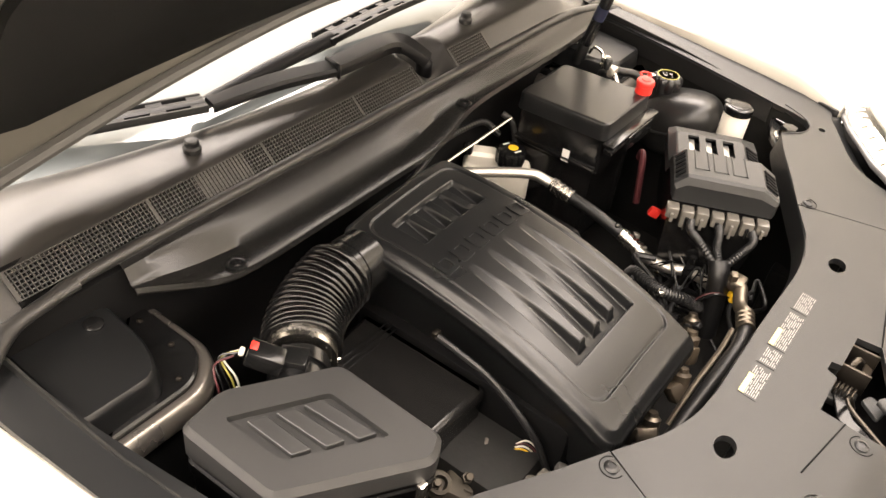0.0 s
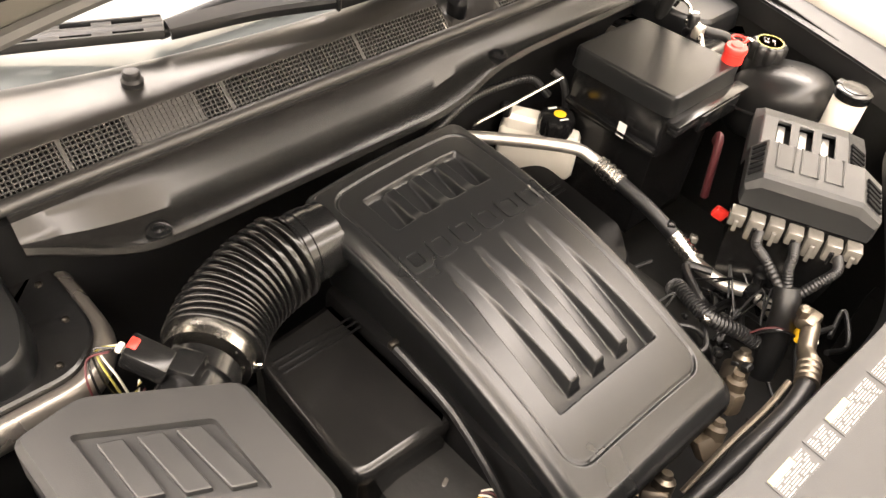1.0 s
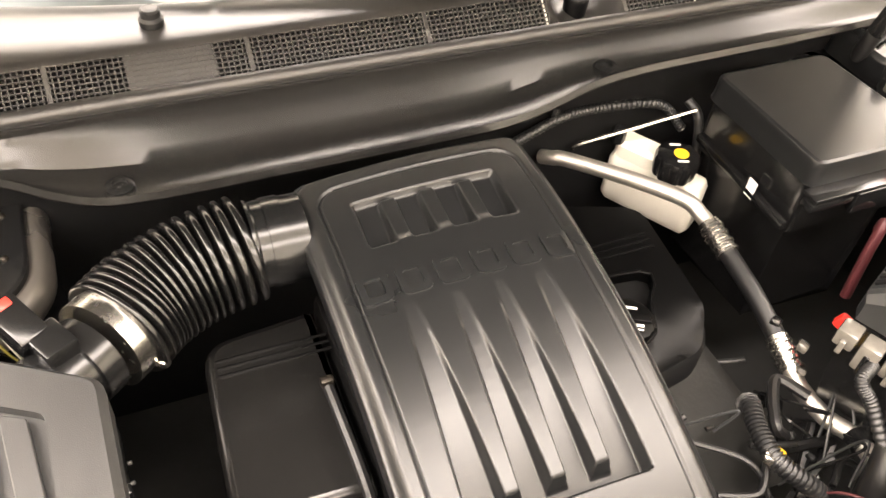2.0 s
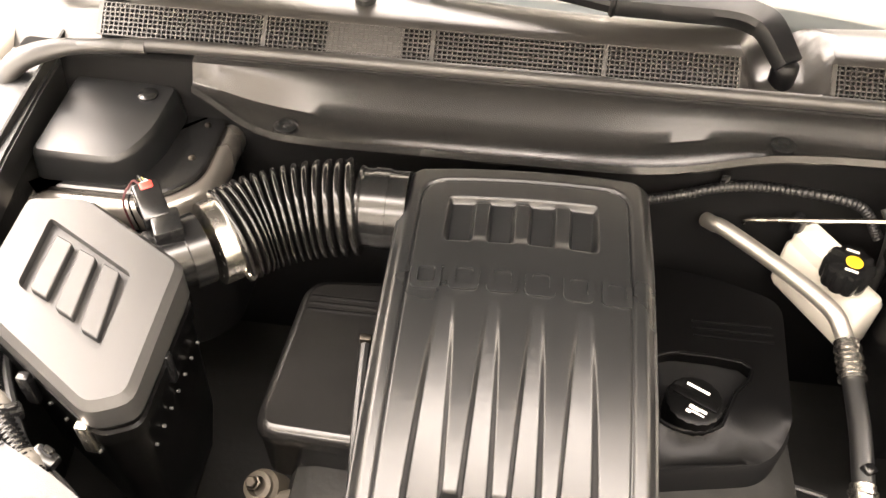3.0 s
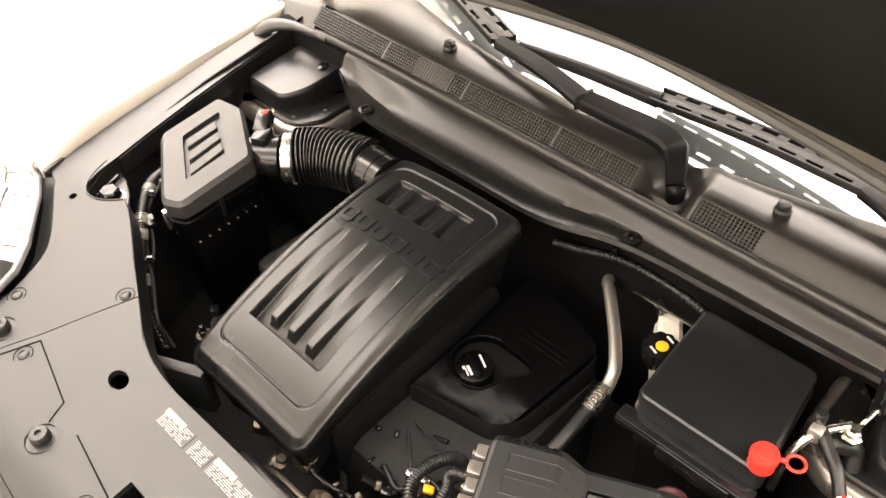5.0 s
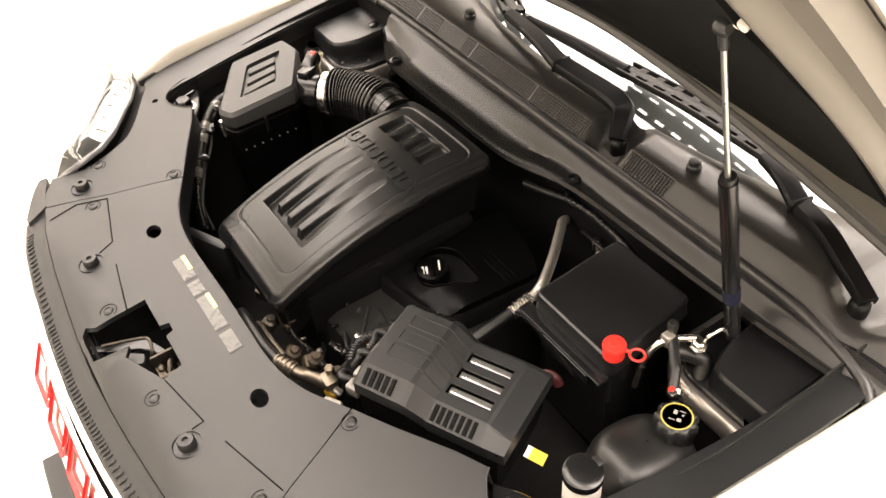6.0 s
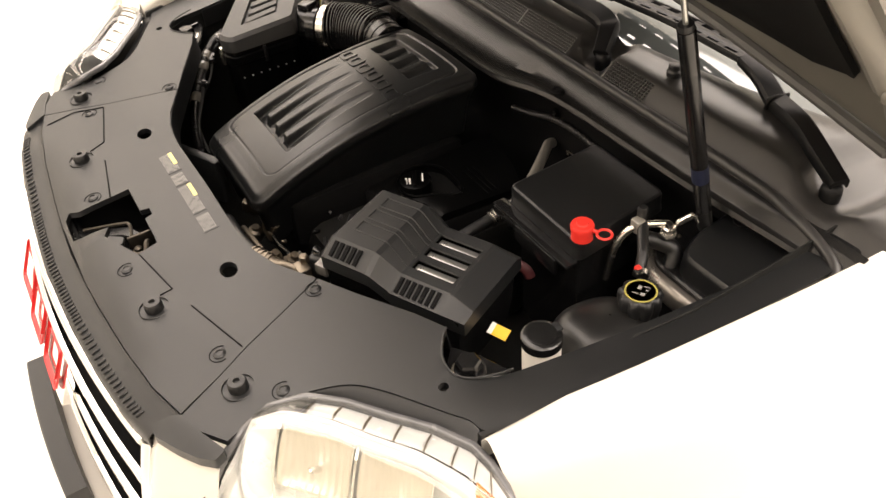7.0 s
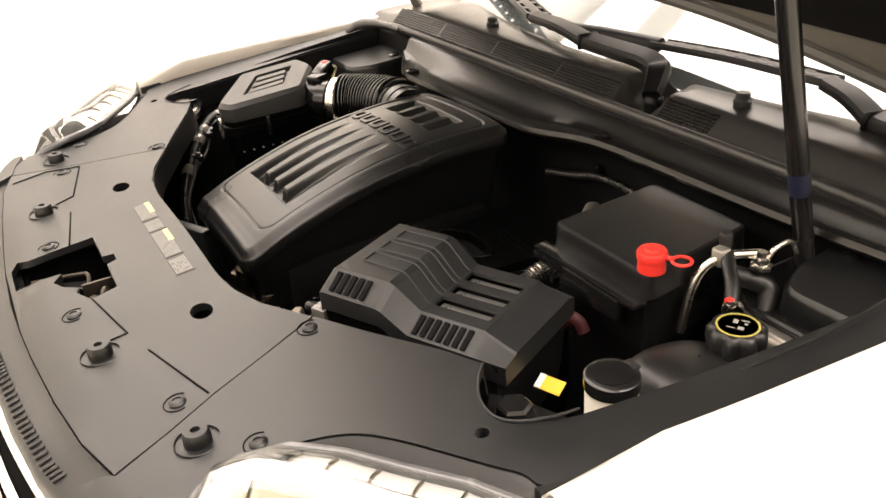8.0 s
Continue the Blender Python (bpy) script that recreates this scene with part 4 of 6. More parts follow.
# badge: three plain red shapes on a chrome plate
part("badge_plate", sheet(lambda x, z: (x, bow_y(x, 0.046) + (z - 0.835) * 0.5, z), [-0.25 + 0.02 * k for k in range(19)], [0.785, 0.81, 0.835, 0.86, 0.885], 0.014), CHROME, grille)
for x in (-0.185, -0.07, 0.045):
    y = bow_y(x, 0.0505)
    ob = part("badge_shape", plate(round_poly([(x - 0.046, 0.797), (x + 0.046, 0.797), (x + 0.046, 0.873), (x - 0.046, 0.873)], 0.012, 3), [round_poly([(x - 0.034, 0.809), (x + 0.034, 0.809), (x + 0.034, 0.861), (x - 0.034, 0.861)], 0.008, 3)], lambda px, pz: 0.0, 0.004, 0.02), REDINK, grille, "plain red badge shape")
    for v in ob.data.vertices:
        v.co = (v.co.x, v.co.z + v.co.y * 0.5, v.co.y)
    ob.location = Vector((x, y, 0.835)) - Vector(grille.location)
part("bumper_insert", grille_bar(0.63, 0.05, 0.035, 0.17, 0.13), GREYPL, car, "dark bumper insert")
part("bumper", grille_bar(0.53, 0.14, 0.12, 0.52, 0.10), PAINT, car, "pale painted bumper")
part("lower_spoiler", grille_bar(0.40, 0.08, 0.03, 0.50, 0.045), GREYPL, car)


# ---- engine cover ----
ec = thing("engine_cover", (-0.118, 0.33, 0.86), "satin black moulded engine cover with fluted recesses", "engine cover")
RIM = [(0.095, 0.931), (0.13, 0.949), (0.165, 0.964), (0.21, 0.980), (0.26, 0.995), (0.30, 1.005), (0.35, 1.013), (0.40, 1.0190), (0.45, 1.0230), (0.50, 1.0230), (0.55, 1.0195)]
EX0, EX1, EY0, EY1 = -0.244, 0.006, 0.097, 0.552


def rim_z(y):
    """Smoothed rim height."""
    return sum(lerp_table(RIM, y + d) for d in (-0.03, -0.02, -0.01, 0, 0.01, 0.02, 0.03)) / 7


def edge_distance(x, y, x0, x1, y0, y1, r):
    """How far inside a rounded rectangle a place lies."""
    dx, dy = max(x0 + r - x, x - (x1 - r)), max(y0 + r - y, y - (y1 - r))
    if dx > 0 and dy > 0:
        return r - math.hypot(dx, dy)
    return r - max(dx, dy)


FLUTE_X0, FLUTE_X1 = -0.200, -0.043


def cover_height(x, y):
    z = rim_z(y) + 0.008 * (1 - ((x + 0.1185) / 0.125) ** 2)
    d = edge_distance(x, y, EX0, EX1, EY0, EY1, 0.021)
    z -= 0.010 * (1 - smooth01(d / 0.014)) ** 1.5
    # inner panel: a fine groove and a slightly lower field
    g = edge_distance(x, y, -0.2225, -0.017, 0.139, 0.524, 0.022)
    z -= 0.0034 * math.exp(-(g / 0.0017) ** 2)
    z -= 0.0012 * smooth01(g / 0.004)
    pitch = (FLUTE_X1 - FLUTE_X0) / 4
    # four front flutes start as points at the rear and widen and sink to the front wall; three ribs stand between
    a, b = 0.188, 0.372
    if a - 0.004 < y < b and FLUTE_X0 - 0.004 < x < FLUTE_X1 + 0.004:
        t = (b - y) / (b - a)
        wall = smooth01((y - a + 0.002) / 0.004)
        cut = 0.0
        for k in range(4):
            lo, hi = FLUTE_X0 + pitch * k, FLUTE_X0 + pitch * (k + 1)
            half = (pitch / 2 - 0.0058 * (1 if 0 < k < 3 else 0.5)) * min(1.0, 0.42 + 0.62 * t ** 0.7)
            mid = (lo + hi) / 2 + (0.0029 if k == 3 else -0.0029 if k == 0 else 0)
            cut = max(cut, 1 - smooth01((abs(x - mid) - half + 0.0046) / 0.0052))
        bay = smooth01((x - FLUTE_X0) / 0.004) * smooth01((FLUTE_X1 - x) / 0.004)
        front = (1 - smooth01((y - a - 0.011) / 0.004)) * bay
        z -= 0.0200 * t ** 1.15 * wall * max(cut, front)
    # rear scoops: a low wall at the back, floors that fall forwards, and a steep front wall
    a, b = 0.436, 0.497
    if a < y < b + 0.004 and FLUTE_X0 - 0.003 < x < FLUTE_X1 + 0.003:
        side = smooth01((x - FLUTE_X0 - 0.004) / 0.006) * smooth01((FLUTE_X1 - 0.004 - x) / 0.006)
        wall = smooth01((b + 0.002 - y) / 0.004)
        deep = 0.0075 + 0.20 * (b - y)
        deep *= smooth01((y - a) / 0.013)
        fin = 0.0
        for k in range(3):
            c = FLUTE_X0 + pitch * (k + 1)
            fin = max(fin, 1 - smooth01((abs(x - c) - 0.0060) / 0.0045))
        fin *= smooth01((b - 0.003 - y) / 0.003)
        z -= deep * side * wall * (1 - fin * 0.85)
    return z


def cover_shell():
    bm = bmesh.new()
    nx, ny = 280, 300
    xs = [EX0 + (EX1 - EX0) * k / nx for k in range(nx + 1)]
    ys = [EY0 + (EY1 - EY0) * k / ny for k in range(ny + 1)]
    grid = {}
    for i, x in enumerate(xs):
        for j, y in enumerate(ys):
            if edge_distance(x, y, EX0, EX1, EY0, EY1, 0.021) > -0.0006:
                grid[i, j] = bm.verts.new((x, y, cover_height(x, y)))
    for i in range(nx):
        for j in range(ny):
            q = [grid.get(k) for k in ((i, j), (i + 1, j), (i + 1, j + 1), (i, j + 1))]
            q = [v for v in q if v]
            if len(q) >= 3:
                bm.faces.new(q)
    rim = [e for e in bm.edges if len(e.link_faces) == 1]
    for drop, out in ((0.004, 0.0012), (0.012, 0.0004), (0.006, -0.005), (0.022, -0.012), (0.075, -0.014)):
        ext = bmesh.ops.extrude_edge_only(bm, edges=rim)
        vs = [g for g in ext["geom"] if isinstance(g, bmesh.types.BMVert)]
        s = set(vs)
        rim = [g for g in ext["geom"] if isinstance(g, bmesh.types.BMEdge) and g.verts[0] in s and g.verts[1] in s]
        for v in vs:
            c = Vector((-0.1185, max(min(v.co.y, 0.45), 0.2)))
            d = (Vector((v.co.x, v.co.y)) - c)
            d = d.normalized() if d.length > 1e-6 else d
            v.co.x += d.x * out
            v.co.y += d.y * out
            v.co.z -= drop
    # the rear edge runs slightly askew
    for v in bm.verts:
        v.co.y += 0.045 * (v.co.x + 0.1185) * smooth01((v.co.y - 0.38) / 0.15)
    return bm


part("shell", cover_shell(), COVER, ec, angle=70)
for k in range(6):
    x, y = -0.205 + 0.0348 * k, 0.394
    shape = round_poly([(x - 0.0140, y - 0.015), (x + 0.0140, y - 0.015), (x + 0.0140, y + 0.015), (x - 0.0140, y + 0.015)], 0.007, 4)
    hole = round_poly([(x - 0.0080, y - 0.009), (x + 0.0080, y - 0.009), (x + 0.0080, y + 0.009), (x - 0.0080, y + 0.009)], 0.004, 4)
    part("raised_mark", plate(shape, [hole], lambda px, py: cover_height(px, py) + 0.0022, 0.004, 0.008), COVER, ec, "plain raised mark in place of lettering")

# ---- engine ----
en = thing("engine", (-0.05, 0.35, 0.56), "dark engine block with black plastic side covers", "engine")
part("block", box(-0.07, 0.36, 0.70, 0.52, 0.36, 0.26, 0.03), DARK, en)
# cylinder head is blackened to hold the shade below the engine cover
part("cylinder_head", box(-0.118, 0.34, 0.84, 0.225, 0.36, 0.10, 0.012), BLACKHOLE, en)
lid = round_poly([(-0.362, 0.291), (-0.235, 0.286), (-0.235, 0.500), (-0.350, 0.490)], [0.025, 0.004, 0.004, 0.03], 5)
part("side_cover", prism(lid, [(0.004, 0.80), (0.002, 0.862), (0.0, 0.866), (0, 0.877), (0.0015, 0.882), (0.005, 0.8855), (0.010, 0.887)]), COWLGLOSS, en, "satin black rounded side cover")
for k in range(3):
    part("cover_rib", box(-0.285, 0.445 + 0.009 * k, 0.8865, 0.11, 0.0035, 0.004, 0.0012), GLOSSBLK, en)
rl = round_poly([(0.0, 0.300), (0.142, 0.327), (0.168, 0.362), (0.182, 0.53), (0.11, 0.558), (0.0, 0.575)], [0.004, 0.02, 0.02, 0.025, 0.03, 0.004], 5)
# the filler stands in a drop-shaped well
well = [(0.062 + 0.048 * math.cos(a), 0.394 + 0.048 * math.sin(a)) for a in (radians(95 + 12 * k) for k in range(19))] + [(0.112, 0.398), (0.128, 0.416), (0.132, 0.430), (0.122, 0.438), (0.096, 0.441)]
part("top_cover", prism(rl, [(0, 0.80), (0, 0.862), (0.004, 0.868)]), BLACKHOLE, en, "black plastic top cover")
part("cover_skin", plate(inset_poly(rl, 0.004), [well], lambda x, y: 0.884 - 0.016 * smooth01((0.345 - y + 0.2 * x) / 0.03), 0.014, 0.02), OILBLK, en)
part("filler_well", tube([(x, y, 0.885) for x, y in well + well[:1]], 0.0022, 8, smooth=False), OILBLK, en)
for k in range(3):
    part("cover_rib", box(0.118, 0.468 + 0.010 * k, 0.885, 0.085, 0.003, 0.003, 0.001), OILBLK, en)
cap = part("oil_cap", lathe([(0.028, -0.030), (0.029, -0.004), (0.0285, 0.000), (0.025, 0.002), (0.004, 0.0025)], (0.066, 0.374, 0.898), 36, lobes=18, depth=0.04), OILBLK, en, "round black oil filler cap with white print")
part("cap_grip", box(0.066, 0.374, 0.9015, 0.046, 0.009, 0.003, 0.0012, 2, pose(0, 0, 0, 0, 0, -28)), OILBLK, cap)
for dx, dy, sx, sy in ((0.004, 0.013, 0.024, 0.0028), (-0.002, -0.010, 0.010, 0.0040), (0.005, -0.013, 0.010, 0.0030), (-0.008, -0.014, 0.005, 0.0035), (0.000, -0.0165, 0.014, 0.0016)):
    part("print_bar", box(0.066 + dx, 0.374 + dy, 0.9006, sx, sy, 0.0008, 0, 1, pose(0, 0, 0, 0, 0, -28)), WHITEINK, cap)
# brackets, sensors and castings in front of the engine
part("bracket_rod", tube([(-0.258, 0.362, 0.952), (-0.256, 0.33, 0.945), (-0.252, 0.27, 0.925), (-0.248, 0.20, 0.87), (-0.246, 0.17, 0.82)], 0.005, 8), RUBBER, en)
part("rod_clip", box(-0.258, 0.362, 0.955, 0.012, 0.008, 0.010, 0.002), DARKSTEEL, en)
random.seed(4)
for k in range(16):
    x, y, z = random.uniform(-0.375, -0.285), random.uniform(0.165, 0.285), random.uniform(0.745, 0.815)
    r = random.uniform(0.006, 0.013)
    axis = (random.uniform(-1, 1), random.uniform(-1, 1), random.uniform(0.2, 1))
    piece = lathe([(r, -0.018), (r * 1.2, -0.010), (r * 1.2, -0.002), (r * 0.8, 0.0), (r * 0.8, 0.010), (r * 0.45, 0.013)], (x, y, z), random.choice((6, 10, 14)), axis)
    if k % 3 == 0:
        piece = join(piece, box(x + 0.008, y, z - 0.004, 0.026, 0.016, 0.012, 0.003, 2, pose(0, 0, 0, random.uniform(-40, 40), random.uniform(-40, 40), random.uniform(0, 180))))
    part("casting", piece, BRONZE if k % 3 == 0 else DARK, en)

# pump body, flange and plug below the side cover
pump = thing("pump_body", (-0.30, 0.25, 0.70), "grimy cast aluminium pump body with bolted flange below the side cover", "pump")
part("body", join(box(-0.338, 0.258, 0.765, 0.050, 0.040, 0.100, 0.006, 2, pose(0, 0, 0, 14, 6, 24)), box(-0.306, 0.274, 0.790, 0.040, 0.034, 0.050, 0.005, 2, pose(0, 0, 0, -8, 10, 12)), lathe([(0.019, -0.03), (0.019, 0.004), (0.015, 0.008), (0.015, 0.014), (0.010, 0.015), (0.009, 0.004)], (-0.352, 0.270, 0.812), 18, (-0.25, -0.35, 0.9))), CASTING, pump)
for k in range(4):
    part("cooling_rib", box(-0.356 + 0.014 * k, 0.236 + 0.006 * k, 0.770 + 0.004 * k, 0.003, 0.012, 0.085, 0.001, 1, pose(0, 0, 0, 14, 6, 24)), CASTING, pump)
part("bracket_web", prism(round_poly([(-0.376, 0.214), (-0.350, 0.170), (-0.334, 0.176), (-0.322, 0.226), (-0.348, 0.240)], 0.008, 3), [(0.001, 0.742), (0, 0.744), (0, 0.752), (0.0015, 0.754)]), DARKSTEEL, pump)
part("ribbed_pulley", lathe([(0.010, 0.016), (0.012, 0.012)] + [(0.030 - 0.0022 * (k % 2), 0.012 - 0.0022 * k) for k in range(12)] + [(0.010, -0.014)], (-0.290, 0.204, 0.790), 28, (-0.55, -0.45, 0.70)), RUBBER, pump, "black ribbed pulley")
part("hex_fitting", join(lathe([(0.016, -0.03), (0.016, 0.0), (0.013, 0.003)], (-0.364, 0.170, 0.800), 20), lathe([(0.0075, 0.0), (0.0075, 0.010), (0.005, 0.012), (0.004, 0.022), (0.002, 0.023)], (-0.364, 0.170, 0.802), 6)), DARKSTEEL, pump)
for x, y, z in ((-0.360, 0.268, 0.826), (-0.322, 0.244, 0.820), (-0.372, 0.222, 0.760), (-0.330, 0.190, 0.758)):
    part("flange_bolt", lathe([(0.008, -0.004), (0.008, 0.001), (0.0062, 0.0015), (0.0062, 0.007), (0.005, 0.008)], (x, y, z), 6, (-0.2, -0.4, 0.9)), DARKSTEEL, pump)
part("outlet", tube([(-0.300, 0.262, 0.80), (-0.292, 0.246, 0.815), (-0.296, 0.226, 0.818), (-0.312, 0.212, 0.80)], 0.010, 12), CASTING, pump)
part("plug", join(box(-0.262, 0.250, 0.822, 0.014, 0.024, 0.012, 0.003, 2, pose(0, 0, 0, 20, 0, 25)), box(-0.256, 0.234, 0.824, 0.010, 0.014, 0.009, 0.002, 2, pose(0, 0, 0, 20, 0, 25))), CLEARPL, pump, "small smoky clear plug")
for k, mat in enumerate((YELLOW, WHITEPL, REDDARK, WHITEPL)):
    part("plug_wire", tube([(-0.254 + 0.003 * k, 0.228, 0.824), (-0.246 + 0.004 * k, 0.212, 0.832 + 0.002 * k), (-0.236 + 0.003 * k, 0.200 - 0.003 * k, 0.818), (-0.232, 0.190, 0.790)], 0.0013, 6), mat, pump)


# ---- air filter housing ----
af = thing("air_filter_housing", (-0.52, 0.33, 0.72), "black six-sided air filter housing with grey moulded lid", "air filter box")
HEX = [(-0.426, 0.376), (-0.424, 0.232), (-0.458, 0.217), (-0.602, 0.309), (-0.605, 0.437), (-0.544, 0.445)]
HEXR = round_poly(HEX, 0.012, 3)


def lid_z(x, y):
    return 1.017 + 0.052 * (y - 0.22)


def open_skirt(poly):
    """The lid's bevelled edge and wall, open above and below."""
    rings = []
    for d, z in ((0.0, 0.985), (0.0, -0.008), (0.006, -0.0004)):
        rings.append([(x, y, z if z > 0.5 else lid_z(x, y) + z) for x, y in (inset_poly(poly, d) if d else poly)])
    return loft(rings, False)


BADGE = round_poly([(-0.568, 0.411), (-0.468, 0.355), (-0.466, 0.271), (-0.564, 0.331)], 0.006, 3)
part("lid", join(plate(inset_poly(HEXR, 0.006), [BADGE], lid_z, 0.009, 0.03), open_skirt(HEXR)), FILTERLID, af, "charcoal lid", angle=30)
bottom = prism(BADGE, [(0, lambda x, y: lid_z(x, y) - 0.02), (0, lambda x, y: lid_z(x, y) - 0.0085)])
part("badge_field", bottom, FILTERLID, af)
for a, b in (((-0.551, 0.390), (-0.545, 0.326)), ((-0.523, 0.3765), (-0.514, 0.308)), ((-0.4955, 0.363), (-0.484, 0.290))):
    a, b = Vector(a) + Vector((0.008, -0.003)), Vector(b) + Vector((0.004, -0.002))
    w = Vector((0.0225, -0.0105))
    quad = [tuple(a - w * 0.50), tuple(b - w * 0.50), tuple(b + w * 0.34), tuple(a + w * 0.34)]
    part("badge_bar", prism(round_poly(quad, 0.002, 2), [(0, lambda x, y: lid_z(x, y) - 0.012), (0, lambda x, y: lid_z(x, y) - 0.0020), (0.001, lambda x, y: lid_z(x, y) - 0.0012)]), FILTERLID, af)
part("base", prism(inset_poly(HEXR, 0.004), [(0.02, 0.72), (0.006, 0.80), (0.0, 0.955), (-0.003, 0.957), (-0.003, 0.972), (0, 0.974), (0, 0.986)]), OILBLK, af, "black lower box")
for x, y in ((-0.428, 0.30), (-0.47, 0.222), (-0.54, 0.262)):
    part("spring_clip", box(x, y, 0.965, 0.012, 0.010, 0.04, 0.003), STEEL if y < 0.23 else GLOSSBLK, af)
# tiny bright studs imitate glints along the ribs of the lower box
for k in range(7):
    part("rib_glint", lathe([(0.0017, -0.002), (0.0017, 0.0008), (0.0010, 0.0012)], (-0.4262, 0.244 + 0.019 * k, 0.925), 8, (1, 0, 0.2)), TERMINAL, af)
for k in range(6):
    part("rib_glint", lathe([(0.0017, -0.002), (0.0017, 0.0008), (0.0010, 0.0012)], (-0.474 - 0.0216 * k, 0.2300 + 0.0138 * k, 0.925), 8, (-0.54, -0.84, 0.2)), TERMINAL, af)
# sensor tube, bellows hose and its clamps
ih = thing("intake_hose", (-0.36, 0.46, 0.93), "black ribbed rubber intake hose with metal band clamps", "intake hose")
C = [Vector(p) for p in ((-0.478, 0.398, 0.985), (-0.445, 0.424, 0.983), (-0.415, 0.450, 0.981), (-0.384, 0.476, 0.983), (-0.342, 0.494, 0.987), (-0.288, 0.503, 0.992), (-0.238, 0.503, 0.992))]
part("sensor_tube", tube([C[0], C[1]], 0.033, 28, smooth=False), GLOSSBLK, ih)
part("sensor_collar", tube([C[1].lerp(C[2], -0.15), C[1].lerp(C[2], 0.35)], 0.037, 28, smooth=False), GLOSSBLK, ih)


def bellows(s):
    return 0.0445 + 0.0066 * (1 - 2 * (1 - abs(math.sin(math.pi * 15 * s))) ** 2)


part("bellows", tube(C[2:6], bellows, 32, 60), HOSE, ih, "ribbed rubber bellows", angle=80)
part("end_collar", tube([C[5], C[5].lerp(C[6], 0.35), C[6]], lambda s: 0.041 if s > 0.15 else 0.043, 28, 6), GLOSSBLK, ih)
part("band_clamp", tube([C[2].lerp(C[1], 0.45), C[2].lerp(C[1], 0.0)], 0.0435, 32, smooth=False), STEEL, ih, "bright steel band clamp")
part("clamp_screw", join(lathe([(0.005, -0.012), (0.006, 0), (0.006, 0.006), (0.004, 0.010)], (-0.386, 0.424, 0.963), 8, (0.5, -0.7, 0.2)), tube([(-0.390, 0.430, 0.960), (-0.400, 0.430, 0.968)], 0.005, 8, smooth=False)), STEEL, ih)
part("band_clamp", tube([C[5].lerp(C[6], 0.30), C[5].lerp(C[6], 0.62)], 0.0425, 32, smooth=False), GLOSSBLK, ih, "dark band clamp")
sensor = thing("air_sensor", (-0.47, 0.42, 1.0), "black air flow sensor with red connector and wires", "sensor")
part("sensor_body", box(-0.458, 0.420, 1.019, 0.028, 0.034, 0.022, 0.003, 2, pose(0, 0, 0, 0, 0, 30)), GLOSSBLK, sensor)
part("connector", box(-0.480, 0.442, 1.026, 0.026, 0.042, 0.024, 0.003, 2, pose(0, 0, 0, 20, 0, 35)), GLOSSBLK, sensor)
part("red_lock", box(-0.486, 0.452, 1.041, 0.013, 0.009, 0.006, 0.002, 2, pose(0, 0, 0, 20, 0, 35)), RED, sensor, "orange red connector lock")
part("white_tag", box(-0.494, 0.464, 1.031, 0.010, 0.006, 0.007, 0.002, 2, pose(0, 0, 0, 20, 0, 35)), WHITEPL, sensor)
for k, (mt, dx) in enumerate(((GLOSSBLK, 0), (DULLYEL, 0.003), (WHITEPL, 0.006), (GLOSSBLK, -0.004), (REDDARK, -0.007))):
    part("wire", tube([(-0.496 + dx, 0.468, 1.028), (-0.512 + dx, 0.482, 1.022 - 0.002 * k), (-0.513 + dx * 2, 0.468, 0.99), (-0.50 + dx * 2, 0.475, 0.95 - 0.01 * k), (-0.47, 0.50 + dx, 0.92)], 0.0012, 6), mt, sensor)


# ---- strut towers ----
for side in (-1, 1):
    tw = thing("strut_tower", (side * 0.575, 0.60, 0.70), "silver painted strut tower with rolled edge", "strut tower", "strut towers")
    foot = mirrored(round_poly([(0.668, 0.500), (0.510, 0.500), (0.462, 0.550), (0.462, 0.690), (0.668, 0.690)], [0.01, 0.05, 0.05, 0.02, 0.01], 6), side)
    # wall below the silver edge is painted black as shade
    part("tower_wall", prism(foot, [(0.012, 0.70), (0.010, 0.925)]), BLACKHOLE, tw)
    part("rolled_edge", prism(foot, [(0.006, 0.918), (0.001, 0.926), (0.0, 0.936), (0.002, 0.945), (0.007, 0.952), (0.014, 0.955), (0.020, 0.953), (0.024, 0.948)]), INNERPAINT, tw, angle=60)
    for x, y in ((0.50, 0.585), (0.53, 0.535), (0.50, 0.645)):
        part("tower_nut", lathe([(0.008, 0), (0.008, 0.006), (0.006, 0.008), (0.0035, 0.014), (0.001, 0.015)], (side * x, y, 0.950), 6), DARKSTEEL, tw)
    cv = thing("tower_cover", (side * 0.60, 0.59, 0.955), "black plastic cover over the strut tower beside the cowl", "tower cover", "tower covers")
    poly = mirrored(round_poly([(0.658, 0.530), (0.556, 0.530), (0.534, 0.580), (0.530, 0.662), (0.658, 0.668)], [0.014, 0.022, 0.022, 0.014, 0.014], 5), side)
    part("cover_top", prism(poly, [(-0.003, 0.960), (-0.002, 0.972), (0.0, 0.990), (0.0015, lambda x, y: 0.993 + 0.06 * (y - 0.53) + 0.02 * (abs(x) - 0.58)), (0.005, lambda x, y: 0.997 + 0.06 * (y - 0.53) + 0.02 * (abs(x) - 0.58))]), COVER, cv)
    part("cover_flange", prism(inset_poly(foot, 0.019), [(0, 0.950), (0, 0.960), (0.003, 0.962)]), GLOSSBLK, cv)
    part("cover_screw", lathe([(0.012, 0), (0.012, 0.003), (0.009, 0.005), (0.004, 0.0055)], (side * 0.562, 0.640, 1.002), 16), GLOSSBLK, cv)

